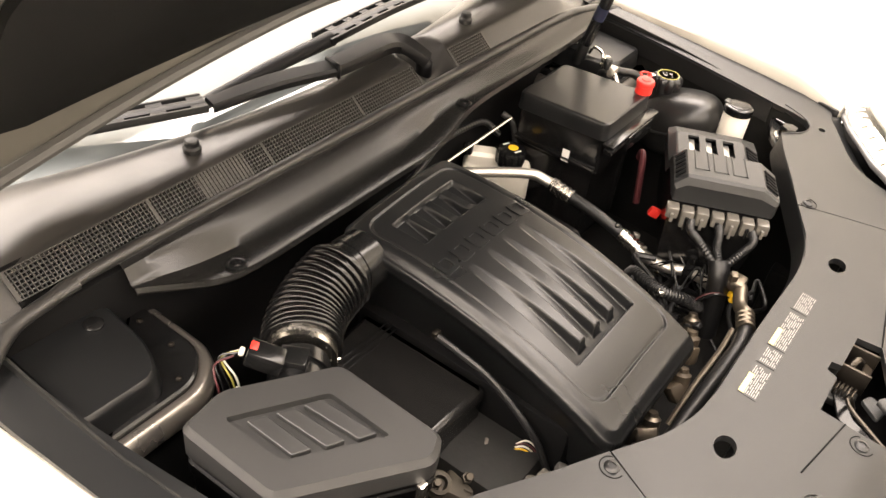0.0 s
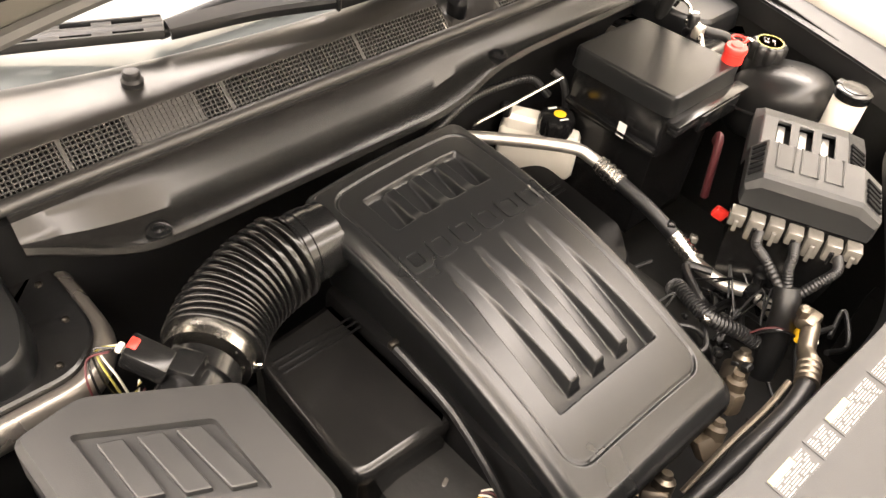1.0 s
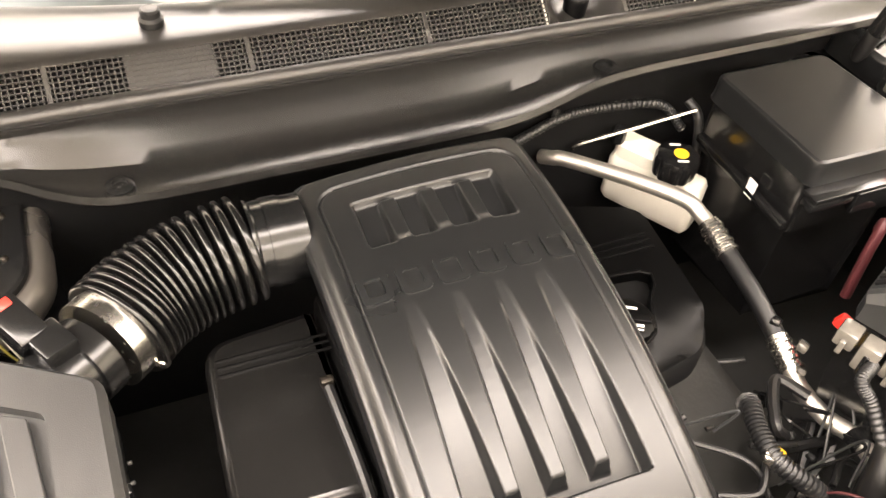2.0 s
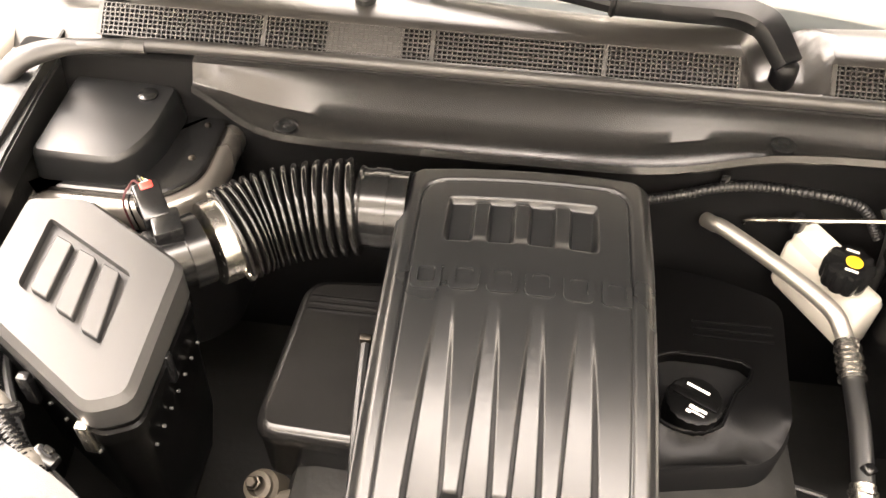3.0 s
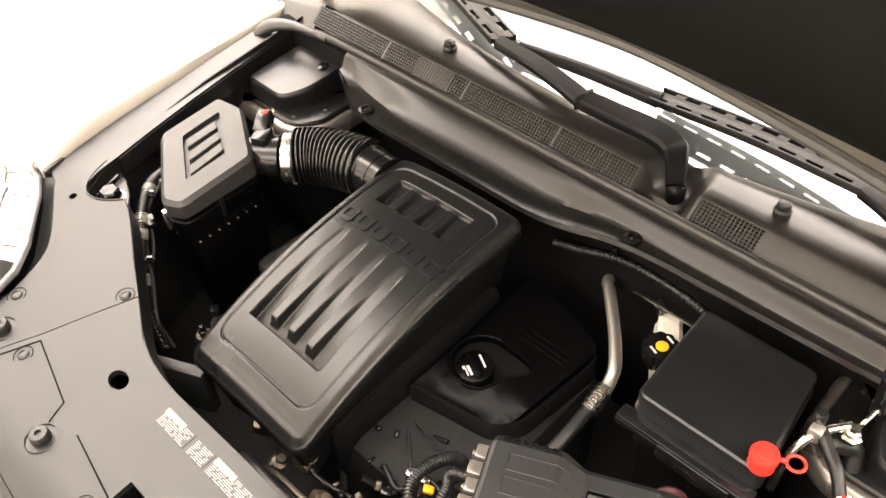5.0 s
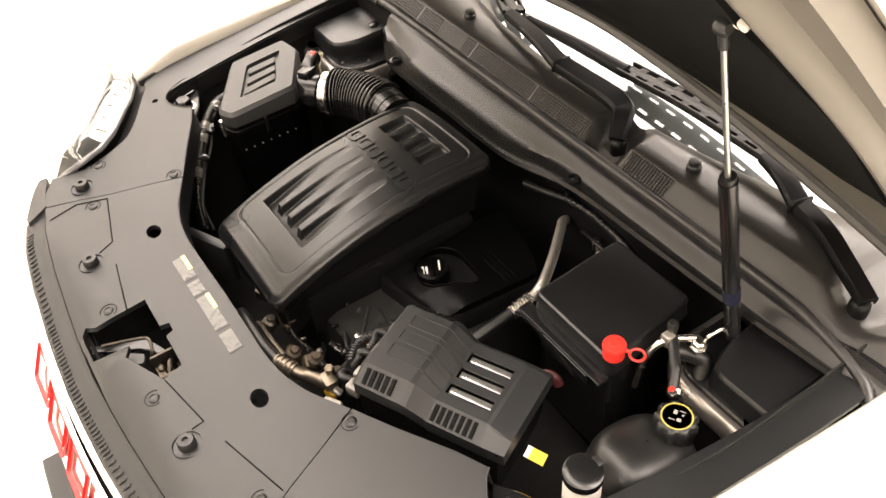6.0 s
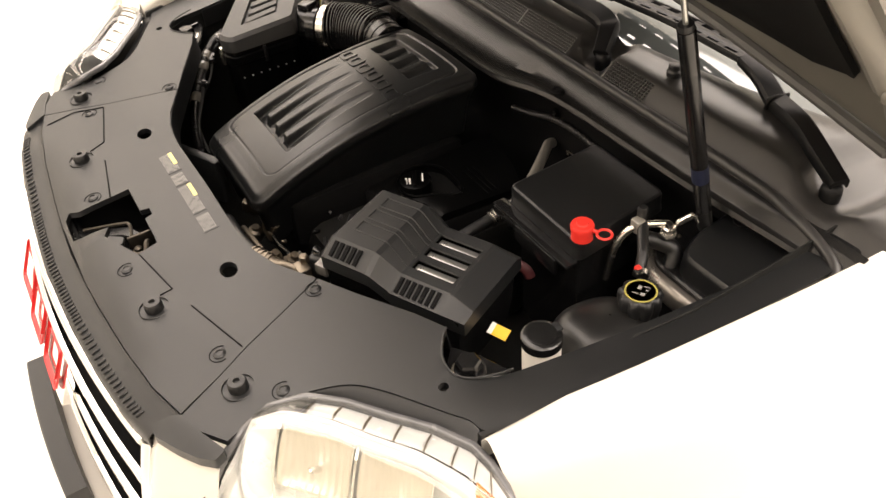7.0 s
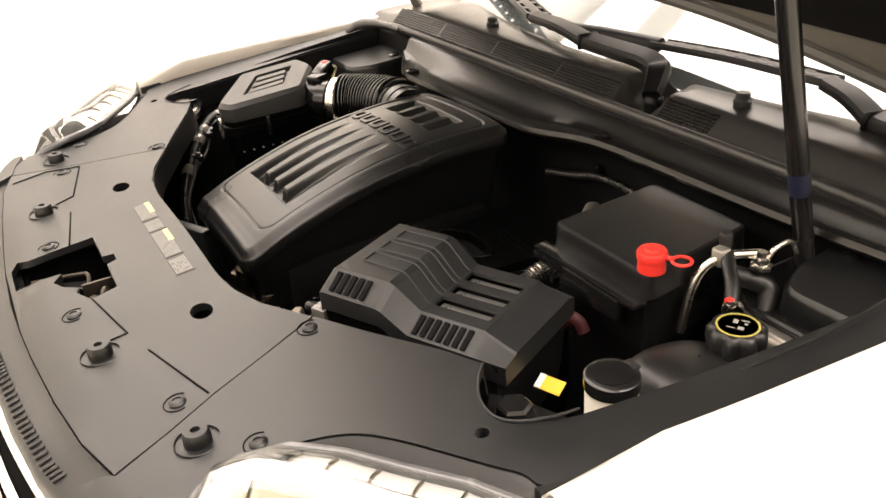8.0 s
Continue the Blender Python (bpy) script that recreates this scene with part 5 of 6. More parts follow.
# ---- battery ----
bt = thing("battery_box", (0.38, 0.505, 0.78), "black lidded battery box with a red terminal cap", "battery box")
BP = round_poly([(0.300, 0.418), (0.472, 0.418), (0.452, 0.596), (0.290, 0.596)], 0.014, 5)
part("lid", prism(BP, [(-0.002, 0.978), (0, 0.990), (0, 1.005), (0.0015, 1.009), (0.005, 1.0105)]), COVER, bt, "smooth black lid")
part("case", prism(inset_poly(BP, 0.003), [(0.012, 0.74), (0.010, 0.90), (0.0, 0.905), (0.0, 0.978)]), GLOSSBLK, bt, "glossy black case")
part("front_ledge", box(0.382, 0.406, 0.978, 0.185, 0.022, 0.006, 0.002, 2), GLOSSBLK, bt)
part("front_rail", box(0.40, 0.398, 0.962, 0.10, 0.010, 0.030, 0.003, 2), GLOSSBLK, bt)
part("side_ledge", box(0.318, 0.404, 0.968, 0.060, 0.018, 0.012, 0.003, 2), GLOSSBLK, bt)
part("case_band", box(0.293, 0.505, 0.92, 0.010, 0.17, 0.012, 0.003, 2), GLOSSBLK, bt)
part("white_label", box(0.2885, 0.480, 0.927, 0.001, 0.014, 0.024), WHITEINK, bt, "small white label")
rcap = part("terminal_cap", lathe([(0.0158, -0.0095), (0.0155, 0.005), (0.0168, 0.006), (0.0172, 0.012), (0.0155, 0.0155), (0.009, 0.016), (0.008, 0.018), (0.002, 0.0182)], (0.462, 0.432, 1.020), 32), RED, bt, "bright red terminal cap")
ring = [(0.493 + 0.0105 * math.cos(a), 0.446 + 0.0105 * math.sin(a), 1.030) for a in (2 * math.pi * k / 18 for k in range(19))]
part("strap_ring", tube(ring, 0.0020, 8, smooth=False), RED, rcap)
part("strap", tube([(0.475, 0.438, 1.030), (0.485, 0.442, 1.030)], 0.003, 8, smooth=False), RED, rcap)

# ---- brake fluid reservoir ----
br = thing("brake_reservoir", (0.245, 0.59, 0.80), "milky white brake fluid reservoir with black cap", "fluid reservoir")
d = Vector((0.07, -0.11)).normalized()
nrm = Vector((d.y, -d.x))
cc = Vector((0.252, 0.596))


def res_poly(l0, l1, w):
    return round_poly([tuple(cc + d * l0 - nrm * w), tuple(cc + d * l1 - nrm * w), tuple(cc + d * l1 + nrm * w), tuple(cc + d * l0 + nrm * w)], 0.012, 4)


part("tank", join(prism(res_poly(-0.064, 0.064, 0.021), [(0.006, 0.80), (0, 0.81), (0, 0.868), (0.004, 0.876), (0.010, 0.878)]), prism(res_poly(-0.061, 0.0, 0.018), [(0, 0.87), (0, 0.892), (0.006, 0.898)])), WHITEPL, br, "milky white tank")
bc = part("cap", lathe([(0.026, -0.014), (0.0275, -0.010), (0.0285, 0.010), (0.0265, 0.016), (0.018, 0.018), (0.004, 0.0182)], (0.251, 0.570, 0.900), 40, lobes=10, depth=0.10), GLOSSBLK, br, "ribbed black cap with yellow print")
part("yellow_disc", lathe([(0.0095, 0), (0.0095, 0.0012), (0.008, 0.0016), (0.001, 0.0017)], (0.253, 0.568, 0.9178), 20), YELLOW, bc)
for k in (-1, 1):
    part("print_bar", box(0.251 + 0.004 * k, 0.570 + 0.0155 * k, 0.9184, 0.014, 0.003, 0.0007, 0, 1, pose(0, 0, 0, 0, 0, -20)), WHITEINK, bc)
part("small_cap", lathe([(0.009, 0), (0.010, 0.004), (0.010, 0.018), (0.006, 0.022)], (0.205, 0.635, 0.898), 16), GLOSSBLK, br)

# ---- air conditioning lines ----
ac = thing("air_conditioning_line", (0.2, 0.4, 0.80), "dull aluminium air conditioning pipe with crimped rubber hose", "pipe")
part("rear_pipe", tube([(0.105, 0.648, 0.886), (0.112, 0.634, 0.893), (0.125, 0.620, 0.898), (0.18, 0.556, 0.905), (0.218, 0.505, 0.908), (0.228, 0.480, 0.902), (0.230, 0.465, 0.899)], 0.0095, 14, 8), ALU, ac)


def crimp(a, b):
    return tube([Vector(a).lerp(Vector(b), k / 24) for k in range(25)], lambda s: 0.0125 + 0.0018 * (1 if int(s * 7.99) % 2 else 0), 16, smooth=False)


part("crimp_sleeve", crimp((0.230, 0.468, 0.900), (0.231, 0.425, 0.891)), STEEL, ac)
part("hose", tube([(0.231, 0.43, 0.892), (0.230, 0.37, 0.882), (0.226, 0.31, 0.868)], 0.0105, 14), RUBBER, ac)
part("crimp_sleeve", crimp((0.226, 0.318, 0.870), (0.222, 0.280, 0.860)), STEEL, ac)
part("front_pipe", tube([(0.222, 0.283, 0.861), (0.220, 0.262, 0.855), (0.224, 0.225, 0.852), (0.234, 0.195, 0.856), (0.232, 0.17, 0.858), (0.222, 0.150, 0.86)], 0.0095, 14), ALU, ac)
part("pipe_clamp", join(tube([(0.236, 0.197, 0.856), (0.233, 0.180, 0.857)], 0.0125, 14, smooth=False), box(0.240, 0.192, 0.876, 0.012, 0.014, 0.022, 0.003)), GLOSSBLK, ac)
part("elbow", tube([(0.190, 0.112, 0.905), (0.182, 0.098, 0.912), (0.165, 0.090, 0.908), (0.148, 0.082, 0.905), (0.132, 0.070, 0.910)], 0.011, 14), GRIMALU, ac)
part("elbow_flange", join(box(0.186, 0.104, 0.915, 0.03, 0.022, 0.018, 0.004), lathe([(0.008, 0), (0.008, 0.012), (0.005, 0.014)], (0.178, 0.112, 0.922), 6)), GRIMALU, ac)
part("crimp_sleeve", crimp((0.134, 0.071, 0.910), (0.098, 0.056, 0.910)), GRIMALU, ac)
part("front_hose", tube([(0.10, 0.057, 0.910), (0.06, 0.052, 0.908), (0.01, 0.053, 0.90), (-0.05, 0.058, 0.88), (-0.10, 0.065, 0.84)], 0.0105, 14), RUBBER, ac)
part("metal_line", tube([(0.09, 0.072, 0.905), (0.04, 0.070, 0.90), (-0.02, 0.075, 0.875), (-0.07, 0.08, 0.83)], 0.004, 8), GRIMALU, ac)
rod = thing("thin_pipe", (0.22, 0.64, 0.88), "thin bright metal pipe behind the fluid reservoir", "pipe")
part("pipe_run", tube([(0.150, 0.650, 0.885), (0.156, 0.645, 0.896), (0.22, 0.622, 0.926), (0.284, 0.600, 0.955)], 0.0030, 8, 6), STEEL, rod)
lm = thing("firewall_loom", (0.13, 0.65, 0.92), "corrugated black wiring sleeve along the firewall", "wiring")


def ribbed(r, n):
    return lambda s: r * (1 + 0.10 * math.cos(2 * math.pi * n * s))


part("sleeve", tube([(0.01, 0.625, 0.925), (0.057, 0.634, 0.932), (0.12, 0.645, 0.945), (0.186, 0.654, 0.940), (0.27, 0.650, 0.93), (0.30, 0.63, 0.90)], ribbed(0.006, 60), 10, 60), LOOM, lm, angle=80)
part("clip", box(0.11, 0.648, 0.955, 0.012, 0.012, 0.016, 0.003), GLOSSBLK, lm)
part("drain_hose", tube([(0.285, 0.62, 0.955), (0.292, 0.60, 0.94), (0.296, 0.585, 0.88), (0.29, 0.58, 0.84)], 0.006, 10), RUBBER, lm)

# ---- fuse box ----
fb = thing("fuse_box", (0.38, 0.23, 0.85), "charcoal fuse box with stepped slotted lid and clear connectors", "fuse box")
FM = Matrix.Translation((0.2817, 0.1144, 0)) @ Matrix.Rotation(radians(25.5), 4, "Z")


def fbm(bm):
    bmesh.ops.transform(bm, matrix=FM, verts=bm.verts)
    return bm


HI, LO = 1.034, 1.002
# sections along the lid: a, top, foot, front foot, front top, rear top, rear foot
LID = [(-0.0045, 1.018, 1.008, -0.003, 0.020, 0.136, 0.152), (0.000, 1.030, 1.014, -0.007, 0.0205, 0.138, 0.156), (0.005, HI, 1.016, -0.008, 0.0205, 0.139, 0.157),
       (0.079, HI, 1.016, -0.008, 0.0205, 0.139, 0.157), (0.086, HI - 0.004, 1.013, -0.007, 0.0215, 0.140, 0.157), (0.107, LO + 0.004, 0.990, 0.001, 0.029, 0.143, 0.157),
       (0.112, LO, 0.987, 0.001, 0.030, 0.1436, 0.157), (0.193, LO, 0.987, 0.001, 0.030, 0.1436, 0.157), (0.198, LO - 0.003, 0.987, 0.001, 0.030, 0.143, 0.157),
       (0.232, 0.990, 0.985, 0.003, 0.026, 0.144, 0.155)]


def fuse_lid():
    """Stepped lid with broad chamfers; the low shelf is left open for its slotted plate."""
    bm = bmesh.new()
    rings = []
    for a, zt, zb, f0, f1, r1, r0 in LID:
        pts = [(f0, zb - 0.022), (f0, zb), (f1 - 0.003, zt - 0.002), (f1, zt), (r1, zt), (r1 + 0.003, zt - 0.002), (r0, zb), (r0, zb - 0.022)]
        rings.append([bm.verts.new((a, b, z)) for b, z in pts])
    for i in range(len(rings) - 1):
        for j in range(8):
            if (i == 6 and j == 3) or j == 7:
                continue
            k = (j + 1) % 8
            bm.faces.new((rings[i][j], rings[i][k], rings[i + 1][k], rings[i + 1][j]))
    bm.faces.new(rings[0])
    bm.faces.new(list(reversed(rings[-1])))
    return bm


WINDOWS = [(0.047, 0.066), (0.077, 0.096), (0.107, 0.126)]
shelf = plate([(0.112, 0.030), (0.193, 0.030), (0.193, 0.1436), (0.112, 0.1436)], [round_poly([(0.116, b0), (0.187, b0), (0.187, b1), (0.116, b1)], 0.0025, 3) for b0, b1 in WINDOWS], lambda x, y: LO, 0.004, 0.03)
part("lid", fbm(join(fuse_lid(), shelf)), LIDGREY, fb, "charcoal stepped lid", angle=16)
part("base", fbm(prism([(-0.006, 0.0), (0.225, 0.0), (0.225, 0.155), (-0.006, 0.155)], [(0.012, 0.86), (0.006, 0.90), (0.002, 0.984)])), GLOSSBLK, fb)
# black plate paints the shade under the windows
part("lid_well", fbm(box(0.152, 0.086, 0.986, 0.078, 0.108, 0.003)), BLACKHOLE, fb)
for b0, b1 in WINDOWS:
    b = (b0 + b1) / 2
    part("fuse_terminal", fbm(box(0.152, b + 0.002, 0.991, 0.068, 0.0105, 0.009, 0.0015)), TERMINAL, fb)
    # raised outline that runs over the step
    half = [(0.113, LO), (0.107, LO + 0.004), (0.086, HI - 0.004), (0.079, HI), (0.024, HI)]
    line = [(x, b - 0.0105, z) for x, z in half] + [(x, b + 0.0105, z) for x, z in reversed(half)]
    part("raised_line", fbm(tube([(x, y, z + 0.0002) for x, y, z in line], 0.0014, 6, smooth=False)), LIDGREY, fb)
# black bars on the chamfers paint the shade of slots; nothing is cut
for a0, n, da, f0, z0, f1, z1, ln in ((0.016, 5, 0.0105, -0.008, 1.016, 0.0205, HI, 0.024), (0.119, 7, 0.0102, 0.001, 0.987, 0.030, LO, 0.024)):
    tilt = math.degrees(math.atan2(z1 - z0, f1 - f0))
    for k in range(n):
        part("slot_shade", fbm(box(a0 + da * k, (f0 + f1) / 2 - 0.001, (z0 + z1) / 2 + 0.0006, 0.0058, ln, 0.0034, 0, 1, pose(0, 0, 0, tilt))), BLACKHOLE, fb)
for k in range(6):
    part("slot_shade", fbm(box(0.014 + 0.0115 * k, 0.1483, 1.0256, 0.0055, 0.018, 0.0034, 0, 1, pose(0, 0, 0, -45))), BLACKHOLE, fb)
for k in range(7):
    hgt = 0.020 + 0.006 * (k % 3)
    block = part("connector_block", fbm(box(-0.014 - 0.003 * (k % 2), 0.008 + 0.0235 * k, 0.984 - hgt / 2, 0.022, 0.020, hgt, 0.003)), CLEARPL, fb, "smoky clear connector block")
    part("connector_rib", fbm(box(-0.027, 0.008 + 0.0235 * k, 0.978 - hgt / 2, 0.005, 0.006, hgt * 0.8, 0.0015)), (CLEARPL, GLOSSBLK)[k % 2], block)
for b, bow in ((0.118, 0.012), (0.074, 0.004), (0.022, -0.010)):
    s = FM @ Vector((-0.026, b, 0.968))
    e = Vector((0.192, 0.138, 0.915))
    part("harness", tube([s, s + Vector((-0.020, -0.010, -0.003)), s.lerp(e, 0.55) + Vector((-0.006, bow, 0.010)), e], ribbed(0.0062, 26), 10, 40), LOOM, fb, "ribbed grey cable sleeve", angle=80)
part("harness_joint", tube([(0.200, 0.146, 0.928), (0.188, 0.134, 0.905), (0.184, 0.126, 0.86), (0.18, 0.12, 0.80)], 0.017, 14), RUBBER, fb)
sl = thing("red_sleeve", (0.43, 0.38, 0.87), "faded red cable sleeve between battery and fuse box", "cable")
part("sleeve", tube([(0.404, 0.384, 0.915), (0.398, 0.380, 0.928), (0.386, 0.372, 0.930), (0.372, 0.362, 0.90), (0.362, 0.352, 0.85)], 0.009, 12, squash=0.7), REDDARK, sl)
part("red_clip", box(0.278, 0.290, 0.905, 0.012, 0.02, 0.018, 0.004, 2, pose(0, 0, 0, 20, 0, 30)), RED, sl)

# ---- coolant tank ----
ct = thing("coolant_tank", (0.575, 0.37, 0.84), "rounded black coolant tank with ribbed screw cap", "coolant tank")


def tank(u, v):
    a, b = 2 * math.pi * u, math.pi * (v - 0.5)
    cb = math.copysign(abs(math.cos(b)) ** 0.7, math.cos(b))
    ca, sa = (math.copysign(abs(f(a)) ** 0.8, f(a)) for f in (math.cos, math.sin))
    y = 0.386 + 0.080 * sa * cb
    return (0.582 + 0.066 * ca * cb, y, 0.926 - 0.22 * (y - 0.345) + 0.066 * math.copysign(abs(math.sin(b)) ** 0.8, math.sin(b)))


part("tank", sheet(tank, [k / 40 for k in range(41)], [0.001 + 0.998 * k / 20 for k in range(21)]), TANKBLK, ct, angle=70)
part("seam", tube([(0.582 + 0.0665 * math.copysign(abs(math.cos(a)) ** 0.8, math.cos(a)), 0.386 + 0.0805 * math.copysign(abs(math.sin(a)) ** 0.8, math.sin(a)), 0.917 - 0.22 * 0.0805 * math.copysign(abs(math.sin(a)) ** 0.8, math.sin(a))) for a in (2 * math.pi * k / 48 for k in range(49))], 0.003, 8, smooth=False), TANKBLK, ct)
part("neck", lathe([(0.028, -0.05), (0.025, -0.02), (0.024, -0.004)], (0.585, 0.434, 0.995), 28), TANKBLK, ct)
cc2 = part("screw_cap", lathe([(0.028, -0.022), (0.0293, -0.016), (0.0310, -0.006), (0.0303, 0.003), (0.0265, 0.0075), (0.0245, 0.0085), (0.002, 0.0085)], (0.585, 0.434, 0.993), 60, lobes=9, depth=0.15), RUBBER, ct, "ribbed black cap with yellow ring print")
part("yellow_ring", lathe([(0.0218, 0), (0.0218, 0.0006), (0.0196, 0.0007), (0.0196, 0)], (0.585, 0.434, 1.0017), 40), DULLYEL, cc2)
for dx, dy, sx, sy in ((-0.007, 0.004, 0.006, 0.008), (0.007, -0.003, 0.007, 0.006), (0.005, 0.008, 0.004, 0.003), (-0.002, -0.010, 0.010, 0.0015), (0.0, 0.013, 0.010, 0.0015)):
    part("print_bar", box(0.585 + 0.85 * dx, 0.434 + 0.85 * dy, 1.0020, 0.85 * sx, 0.85 * sy, 0.0007, 0, 1, pose(0, 0, 0, 0, 0, 30)), GREYINK, cc2)
hs = thing("coolant_hose", (0.52, 0.50, 0.95), "black coolant hose and bright metal tube with clamps", "hose")
part("hose", tube([(0.545, 0.468, 0.99), (0.530, 0.485, 1.003), (0.512, 0.50, 1.008), (0.498, 0.512, 1.012), (0.492, 0.520, 1.012)], 0.008, 12), RUBBER, hs)
part("tube", tube([(0.475, 0.47, 0.92), (0.476, 0.482, 0.975), (0.482, 0.498, 1.003), (0.495, 0.520, 1.013), (0.515, 0.545, 1.016)], 0.0055, 12), STEEL, hs)
part("fitting", join(box(0.488, 0.511, 1.012, 0.016, 0.016, 0.022, 0.003)), ALU, hs)
part("fitting_cap", lathe([(0.007, -0.006), (0.008, 0.004), (0.008, 0.012), (0.006, 0.015)], (0.484, 0.522, 1.022), 12), RUBBER, hs, "black valve cap")
part("spring_clip", join(tube([(0.553, 0.462, 0.99), (0.549, 0.467, 0.992)], 0.0115, 16, smooth=False), box(0.556, 0.455, 1.003, 0.008, 0.012, 0.006, 0.001)), STEEL, hs)
part("clip_dot", box(0.551, 0.458, 1.004, 0.008, 0.008, 0.006, 0.001), RED, hs)
part("wire_bail", tube([(0.520, 0.548, 1.005), (0.524, 0.555, 1.022), (0.528, 0.575, 1.026), (0.53, 0.585, 1.01)], 0.003, 8), STEEL, hs)
part("stud", lathe([(0.013, 0), (0.013, 0.004), (0.009, 0.006), (0.009, 0.012), (0.006, 0.014), (0.006, 0.02)], (0.520, 0.540, 1.002), 6), STEEL, hs)
part("lower_hose", tube([(0.50, 0.52, 0.99), (0.515, 0.535, 0.985), (0.53, 0.545, 0.975), (0.54, 0.53, 0.95)], 0.012, 12), RUBBER, hs)

# ---- washer bottle ----
wb = thing("washer_bottle", (0.562, 0.283, 0.85), "white washer bottle neck with black cap", "washer bottle")
part("neck", lathe([(0.0255, 0), (0.0255, 0.124), (0.024, 0.127)], (0.574, 0.281, 0.861), 28), WHITEPL, wb, "white plastic neck")
wc = part("cap", lathe([(0.0268, -0.006), (0.0272, 0.0), (0.0268, 0.007), (0.024, 0.009), (0.004, 0.010)], (0.574, 0.281, 0.994), 32), GLOSSBLK, wb, "flat black cap")
part("tab", box(0.574, 0.302, 1.002, 0.016, 0.016, 0.005, 0.002), GREYPL, wc)
part("cap_disc", lathe([(0.020, 0), (0.020, 0.0012), (0.018, 0.0018), (0.001, 0.0018)], (0.574, 0.281, 1.0035), 28), GLOSSBLK, wc)
YM = Matrix.Translation((0.494, 0.268, 0.945)) @ Matrix.Rotation(radians(22), 4, "Z") @ Matrix.Rotation(radians(24), 4, "X")
yl = solo("yellow_label", box(0, 0, 0, 0.030, 0.017, 0.0015), YELLOW, "small yellow printed label below the fuse box", "label")
ylm = box(-0.0115, 0, 0.0012, 0.007, 0.017, 0.001)
part("white_strip", ylm, WHITEINK, yl)
yl.matrix_basis = YM

# ---- wiring and small parts low in the bay ----
random.seed(11)
lw = thing("wiring_loom", (0.12, 0.17, 0.80), "tangle of black cables and small connectors low in the bay", "wiring")
for k in range(22):
    x, y = random.uniform(0.03, 0.34), random.uniform(0.09, 0.30)
    z = random.uniform(0.76, 0.86)
    pts = [(x, y, z)]
    for _ in range(3):
        pts.append((pts[-1][0] + random.uniform(-0.06, 0.06), pts[-1][1] + random.uniform(-0.05, 0.05), max(0.72, min(0.87, pts[-1][2] + random.uniform(-0.03, 0.03)))))
    part("cable", tube(pts, random.choice((0.003, 0.004, 0.006)), 8), random.choice((RUBBER, GLOSSBLK, RUBBER, LOOM)), lw)
for x, y, z, mt in ((0.115, 0.195, 0.885, STEEL), (0.128, 0.205, 0.87, STEEL), (0.14, 0.20, 0.865, YELLOW), (0.10, 0.16, 0.865, GLOSSBLK), (0.17, 0.24, 0.855, CLEARPL), (0.25, 0.30, 0.865, CLEARPL), (0.23, 0.33, 0.88, GLOSSBLK), (0.205, 0.108, 0.905, CLEARPL)):
    part("connector", box(x, y, z, 0.016, 0.012, 0.010, 0.003, 2, pose(0, 0, 0, 10, 20, 35)), mt, lw)
rw = thing("side_loom", (-0.50, 0.18, 0.85), "bundle of black cables with clear sleeves beside the air filter box", "wiring")
TRUNK = [(-0.600, 0.300, 0.950), (-0.572, 0.252, 0.962), (-0.530, 0.208, 0.958), (-0.485, 0.172, 0.940), (-0.440, 0.140, 0.915), (-0.395, 0.112, 0.88), (-0.36, 0.10, 0.84)]
part("trunk", tube(TRUNK, lambda q: 0.0105 * (1 + 0.10 * math.cos(2 * math.pi * 70 * q)), 14, 60), GLOSSBLK, rw, "shiny corrugated black sleeve", angle=80)
for k in range(3):
    o = Vector(((0.014, 0.006, -0.004), (-0.010, -0.006, -0.012), (0.004, 0.016, -0.014))[k])
    part("cable", tube([Vector(p) + o * (0.7 + 0.3 * math.sin(j * 1.9 + k)) for j, p in enumerate(TRUNK)], (0.0045, 0.0035, 0.003)[k], 8), (RUBBER, GLOSSBLK, LOOM)[k], rw)
for t in (0.18, 0.36, 0.44, 0.66):
    p, q = (Vector(TRUNK[int(t * 6)]).lerp(Vector(TRUNK[int(t * 6) + 1]), t * 6 - int(t * 6) + d) for d in (0.0, 0.35))
    part("clear_wrap", tube([p, p.lerp(q, 0.5), q], lambda w: 0.0128 - 0.0015 * abs(2 * w - 1), 14), CLEARPL, rw, "clear plastic wrap")
for x, y, z, yaw in ((-0.548, 0.236, 0.962, 40), (-0.505, 0.206, 0.950, -20), (-0.452, 0.160, 0.928, 55)):
    part("connector", join(box(x, y, z, 0.024, 0.014, 0.013, 0.003, 2, pose(0, 0, 0, 0, 12, yaw)), box(x + 0.004, y + 0.003, z + 0.008, 0.010, 0.006, 0.005, 0.001, 1, pose(0, 0, 0, 0, 12, yaw))), GLOSSBLK, rw)
for k, (x, y, z, mt) in enumerate(((-0.275, 0.165, 0.845, CLEARPL), (-0.255, 0.150, 0.85, ALU), (-0.285, 0.172, 0.835, CLEARPL), (-0.31, 0.14, 0.83, GRIMALU), (-0.335, 0.165, 0.82, BRONZE), (-0.36, 0.20, 0.84, GLOSSBLK))):
    part("connector", box(x, y, z, 0.02, 0.014, 0.014, 0.003, 2, pose(0, 0, 0, 15, 10, 30 * k)), mt, rw)
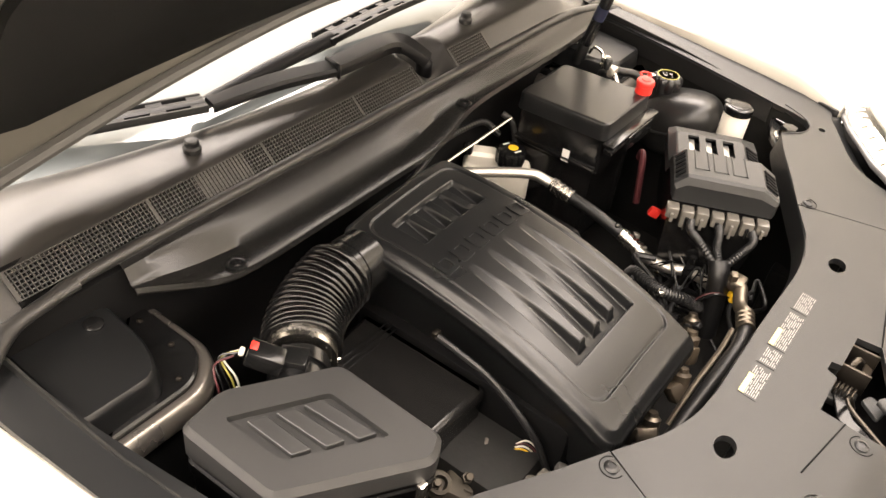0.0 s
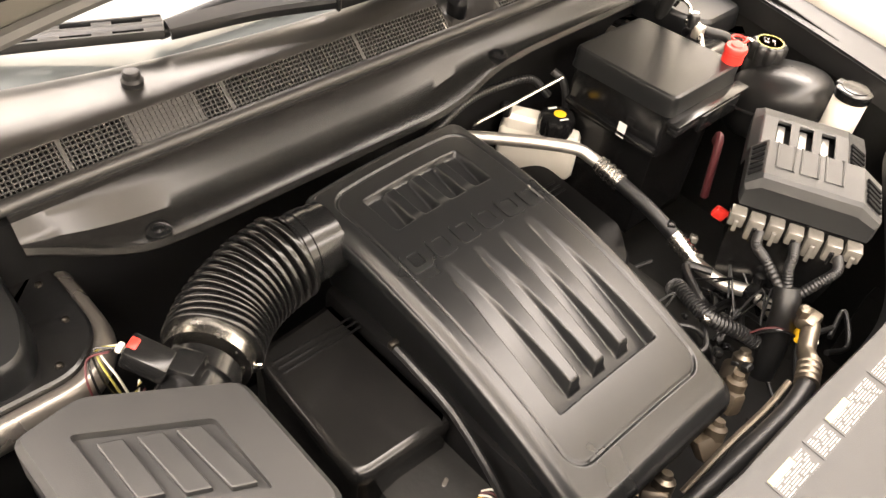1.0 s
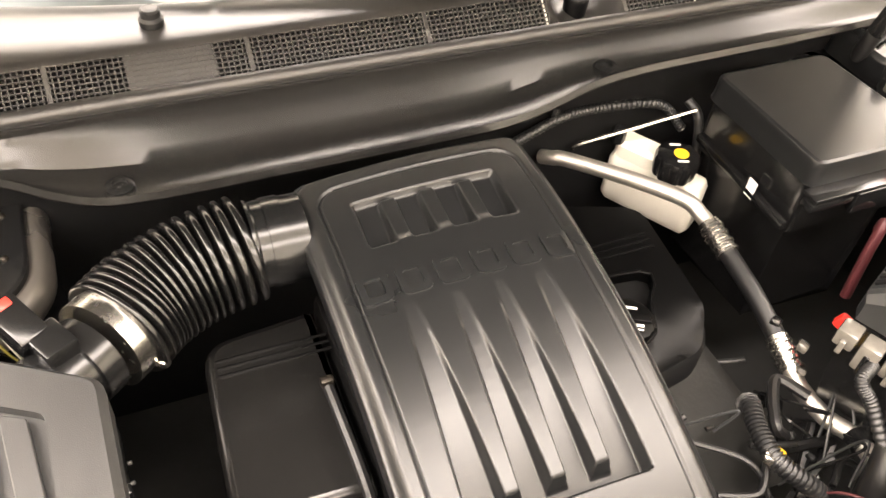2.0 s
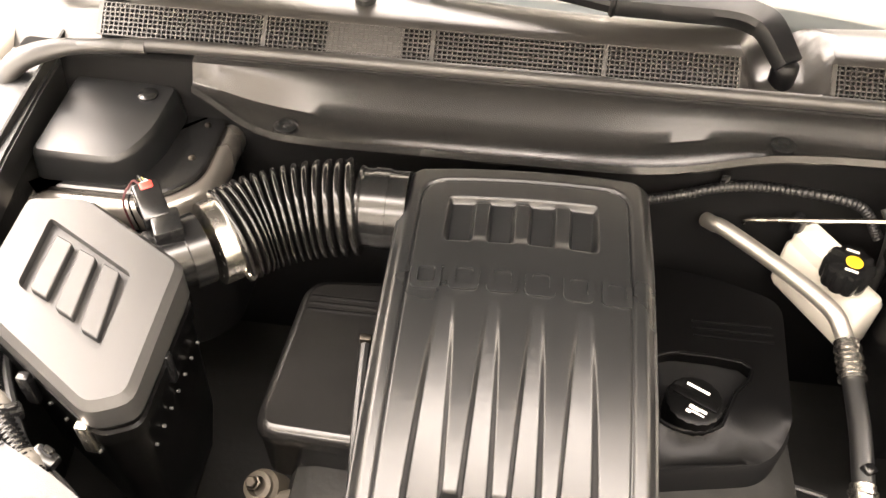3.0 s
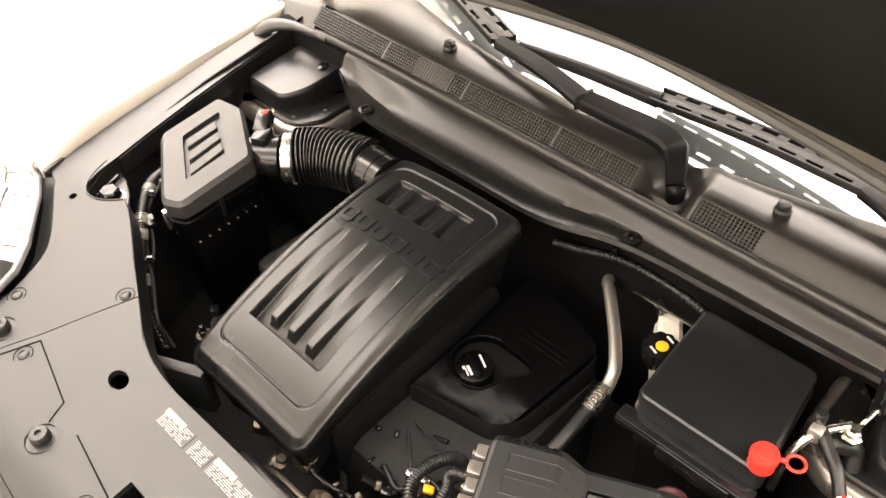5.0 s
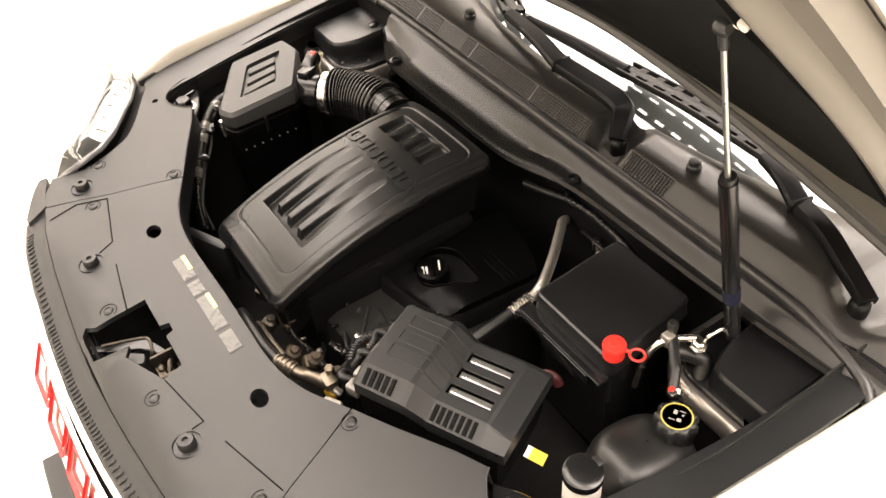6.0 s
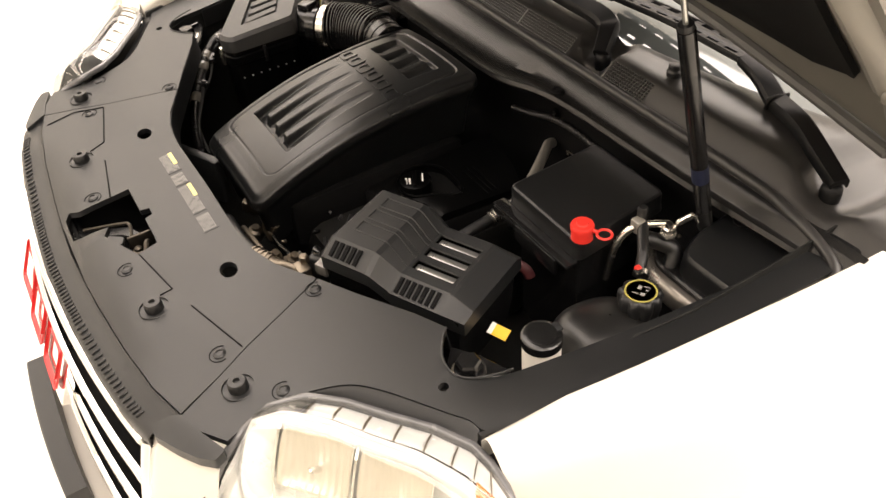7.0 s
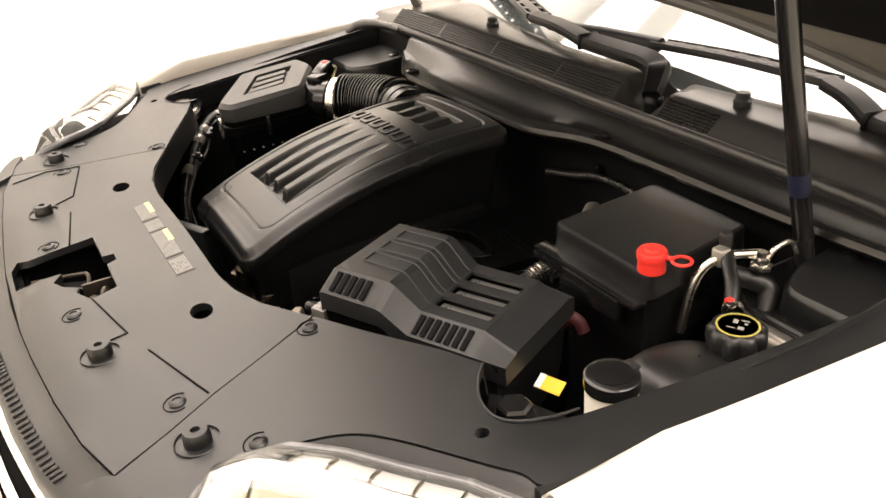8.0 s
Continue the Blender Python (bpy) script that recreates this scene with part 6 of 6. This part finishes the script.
# grimy castings and fittings just behind the radiator cover
for k, (x, y, z) in enumerate(((-0.035, 0.125, 0.835), (-0.125, 0.122, 0.835), (0.075, 0.118, 0.835), (-0.08, 0.10, 0.80), (0.02, 0.10, 0.81), (0.12, 0.135, 0.83))):
    part("casting", join(box(x, y, z, 0.034, 0.026, 0.03, 0.006, 2, pose(0, 0, 0, 10 * k, 15, 40 * k)), lathe([(0.012, 0), (0.013, 0.016), (0.008, 0.02), (0.007, 0.026)], (x + 0.008, y, z + 0.008), 10, (0.3, 0.2, 1))), (BRONZE, GRIMALU)[k % 2], lw)
random.seed(23)
for k in range(26):
    x, y, z = random.uniform(0.02, 0.24), random.uniform(0.12, 0.28), random.uniform(0.81, 0.875)
    part("fitting", box(x, y, z, random.uniform(0.006, 0.016), random.uniform(0.005, 0.012), random.uniform(0.005, 0.010), 0.0015, 1, pose(0, 0, 0, random.uniform(-40, 40), random.uniform(-40, 40), random.uniform(0, 180))), random.choice((GLOSSBLK, GLOSSBLK, GRIMALU, CLEARPL, RUBBER, RUBBER)), lw)
for k in range(9):
    x, y = random.uniform(0.05, 0.25), random.uniform(0.13, 0.30)
    part("wire", tube([(x, y, 0.865), (x + random.uniform(-0.04, 0.04), y + random.uniform(-0.03, 0.03), 0.885), (x + random.uniform(-0.06, 0.06), y + random.uniform(-0.05, 0.05), 0.84)], 0.0016, 6), random.choice((GREYPL, GREYPL, GLOSSBLK, GLOSSBLK)), lw)
solo("front_bracket", box(-0.30, 0.075, 0.83, 0.14, 0.02, 0.10, 0.004, 2, pose(0, 0, 0, 0, 0, 25)), GREYPL, "dark bracket behind the radiator cover", "bracket")

# corrugated sleeve and a plug between the engine cover and the fuse box
pts = [(0.150, 0.264, 0.855), (0.139, 0.252, 0.880), (0.125, 0.223, 0.884), (0.123, 0.189, 0.882), (0.144, 0.159, 0.872), (0.174, 0.138, 0.845)]
sl = thing("corrugated_sleeve", pts[0], "grey-black corrugated sleeve round the wiring beside the fuse box", "cable sleeve")
run = spline([Vector(p) for p in pts], 8)
part("core", tube(run, 0.0075, 10, smooth=False), LOOM, sl)
rings = []
for k in range(2, len(run) - 2):
    d = (run[k + 1] - run[k - 1]).normalized()
    rings.append(lathe([(0.0078, -0.0016), (0.0098, -0.0010), (0.0098, 0.0010), (0.0078, 0.0016)], run[k], 12, d))
part("corrugation", join(*rings), LOOM, sl, "rows of raised ridges", kind="stuff")
plug = thing("wiring_plug", (0.205, 0.095, 0.90), "yellow and milky white wiring plug beside the fuse box", "plug")
part("plug_body", box(0.187, 0.103, 0.887, 0.020, 0.013, 0.014, 0.002, 2, pose(0, 0, 0, 10, 0, 30)), YELLOW, plug, "yellow plug body")
part("socket", box(0.203, 0.095, 0.881, 0.030, 0.014, 0.012, 0.002, 2, pose(0, 0, 0, 10, 0, 30)), WHITEPL, plug, "milky white socket")
for k in range(3):
    part("plug_wire", tube([(0.178, 0.107 + 0.003 * k, 0.888), (0.166, 0.118 + 0.004 * k, 0.894), (0.156, 0.136 + 0.003 * k, 0.884), (0.150, 0.156, 0.860)], 0.0014, 6), (BLACKHOLE, GLOSSBLK, REDDARK)[k], plug)
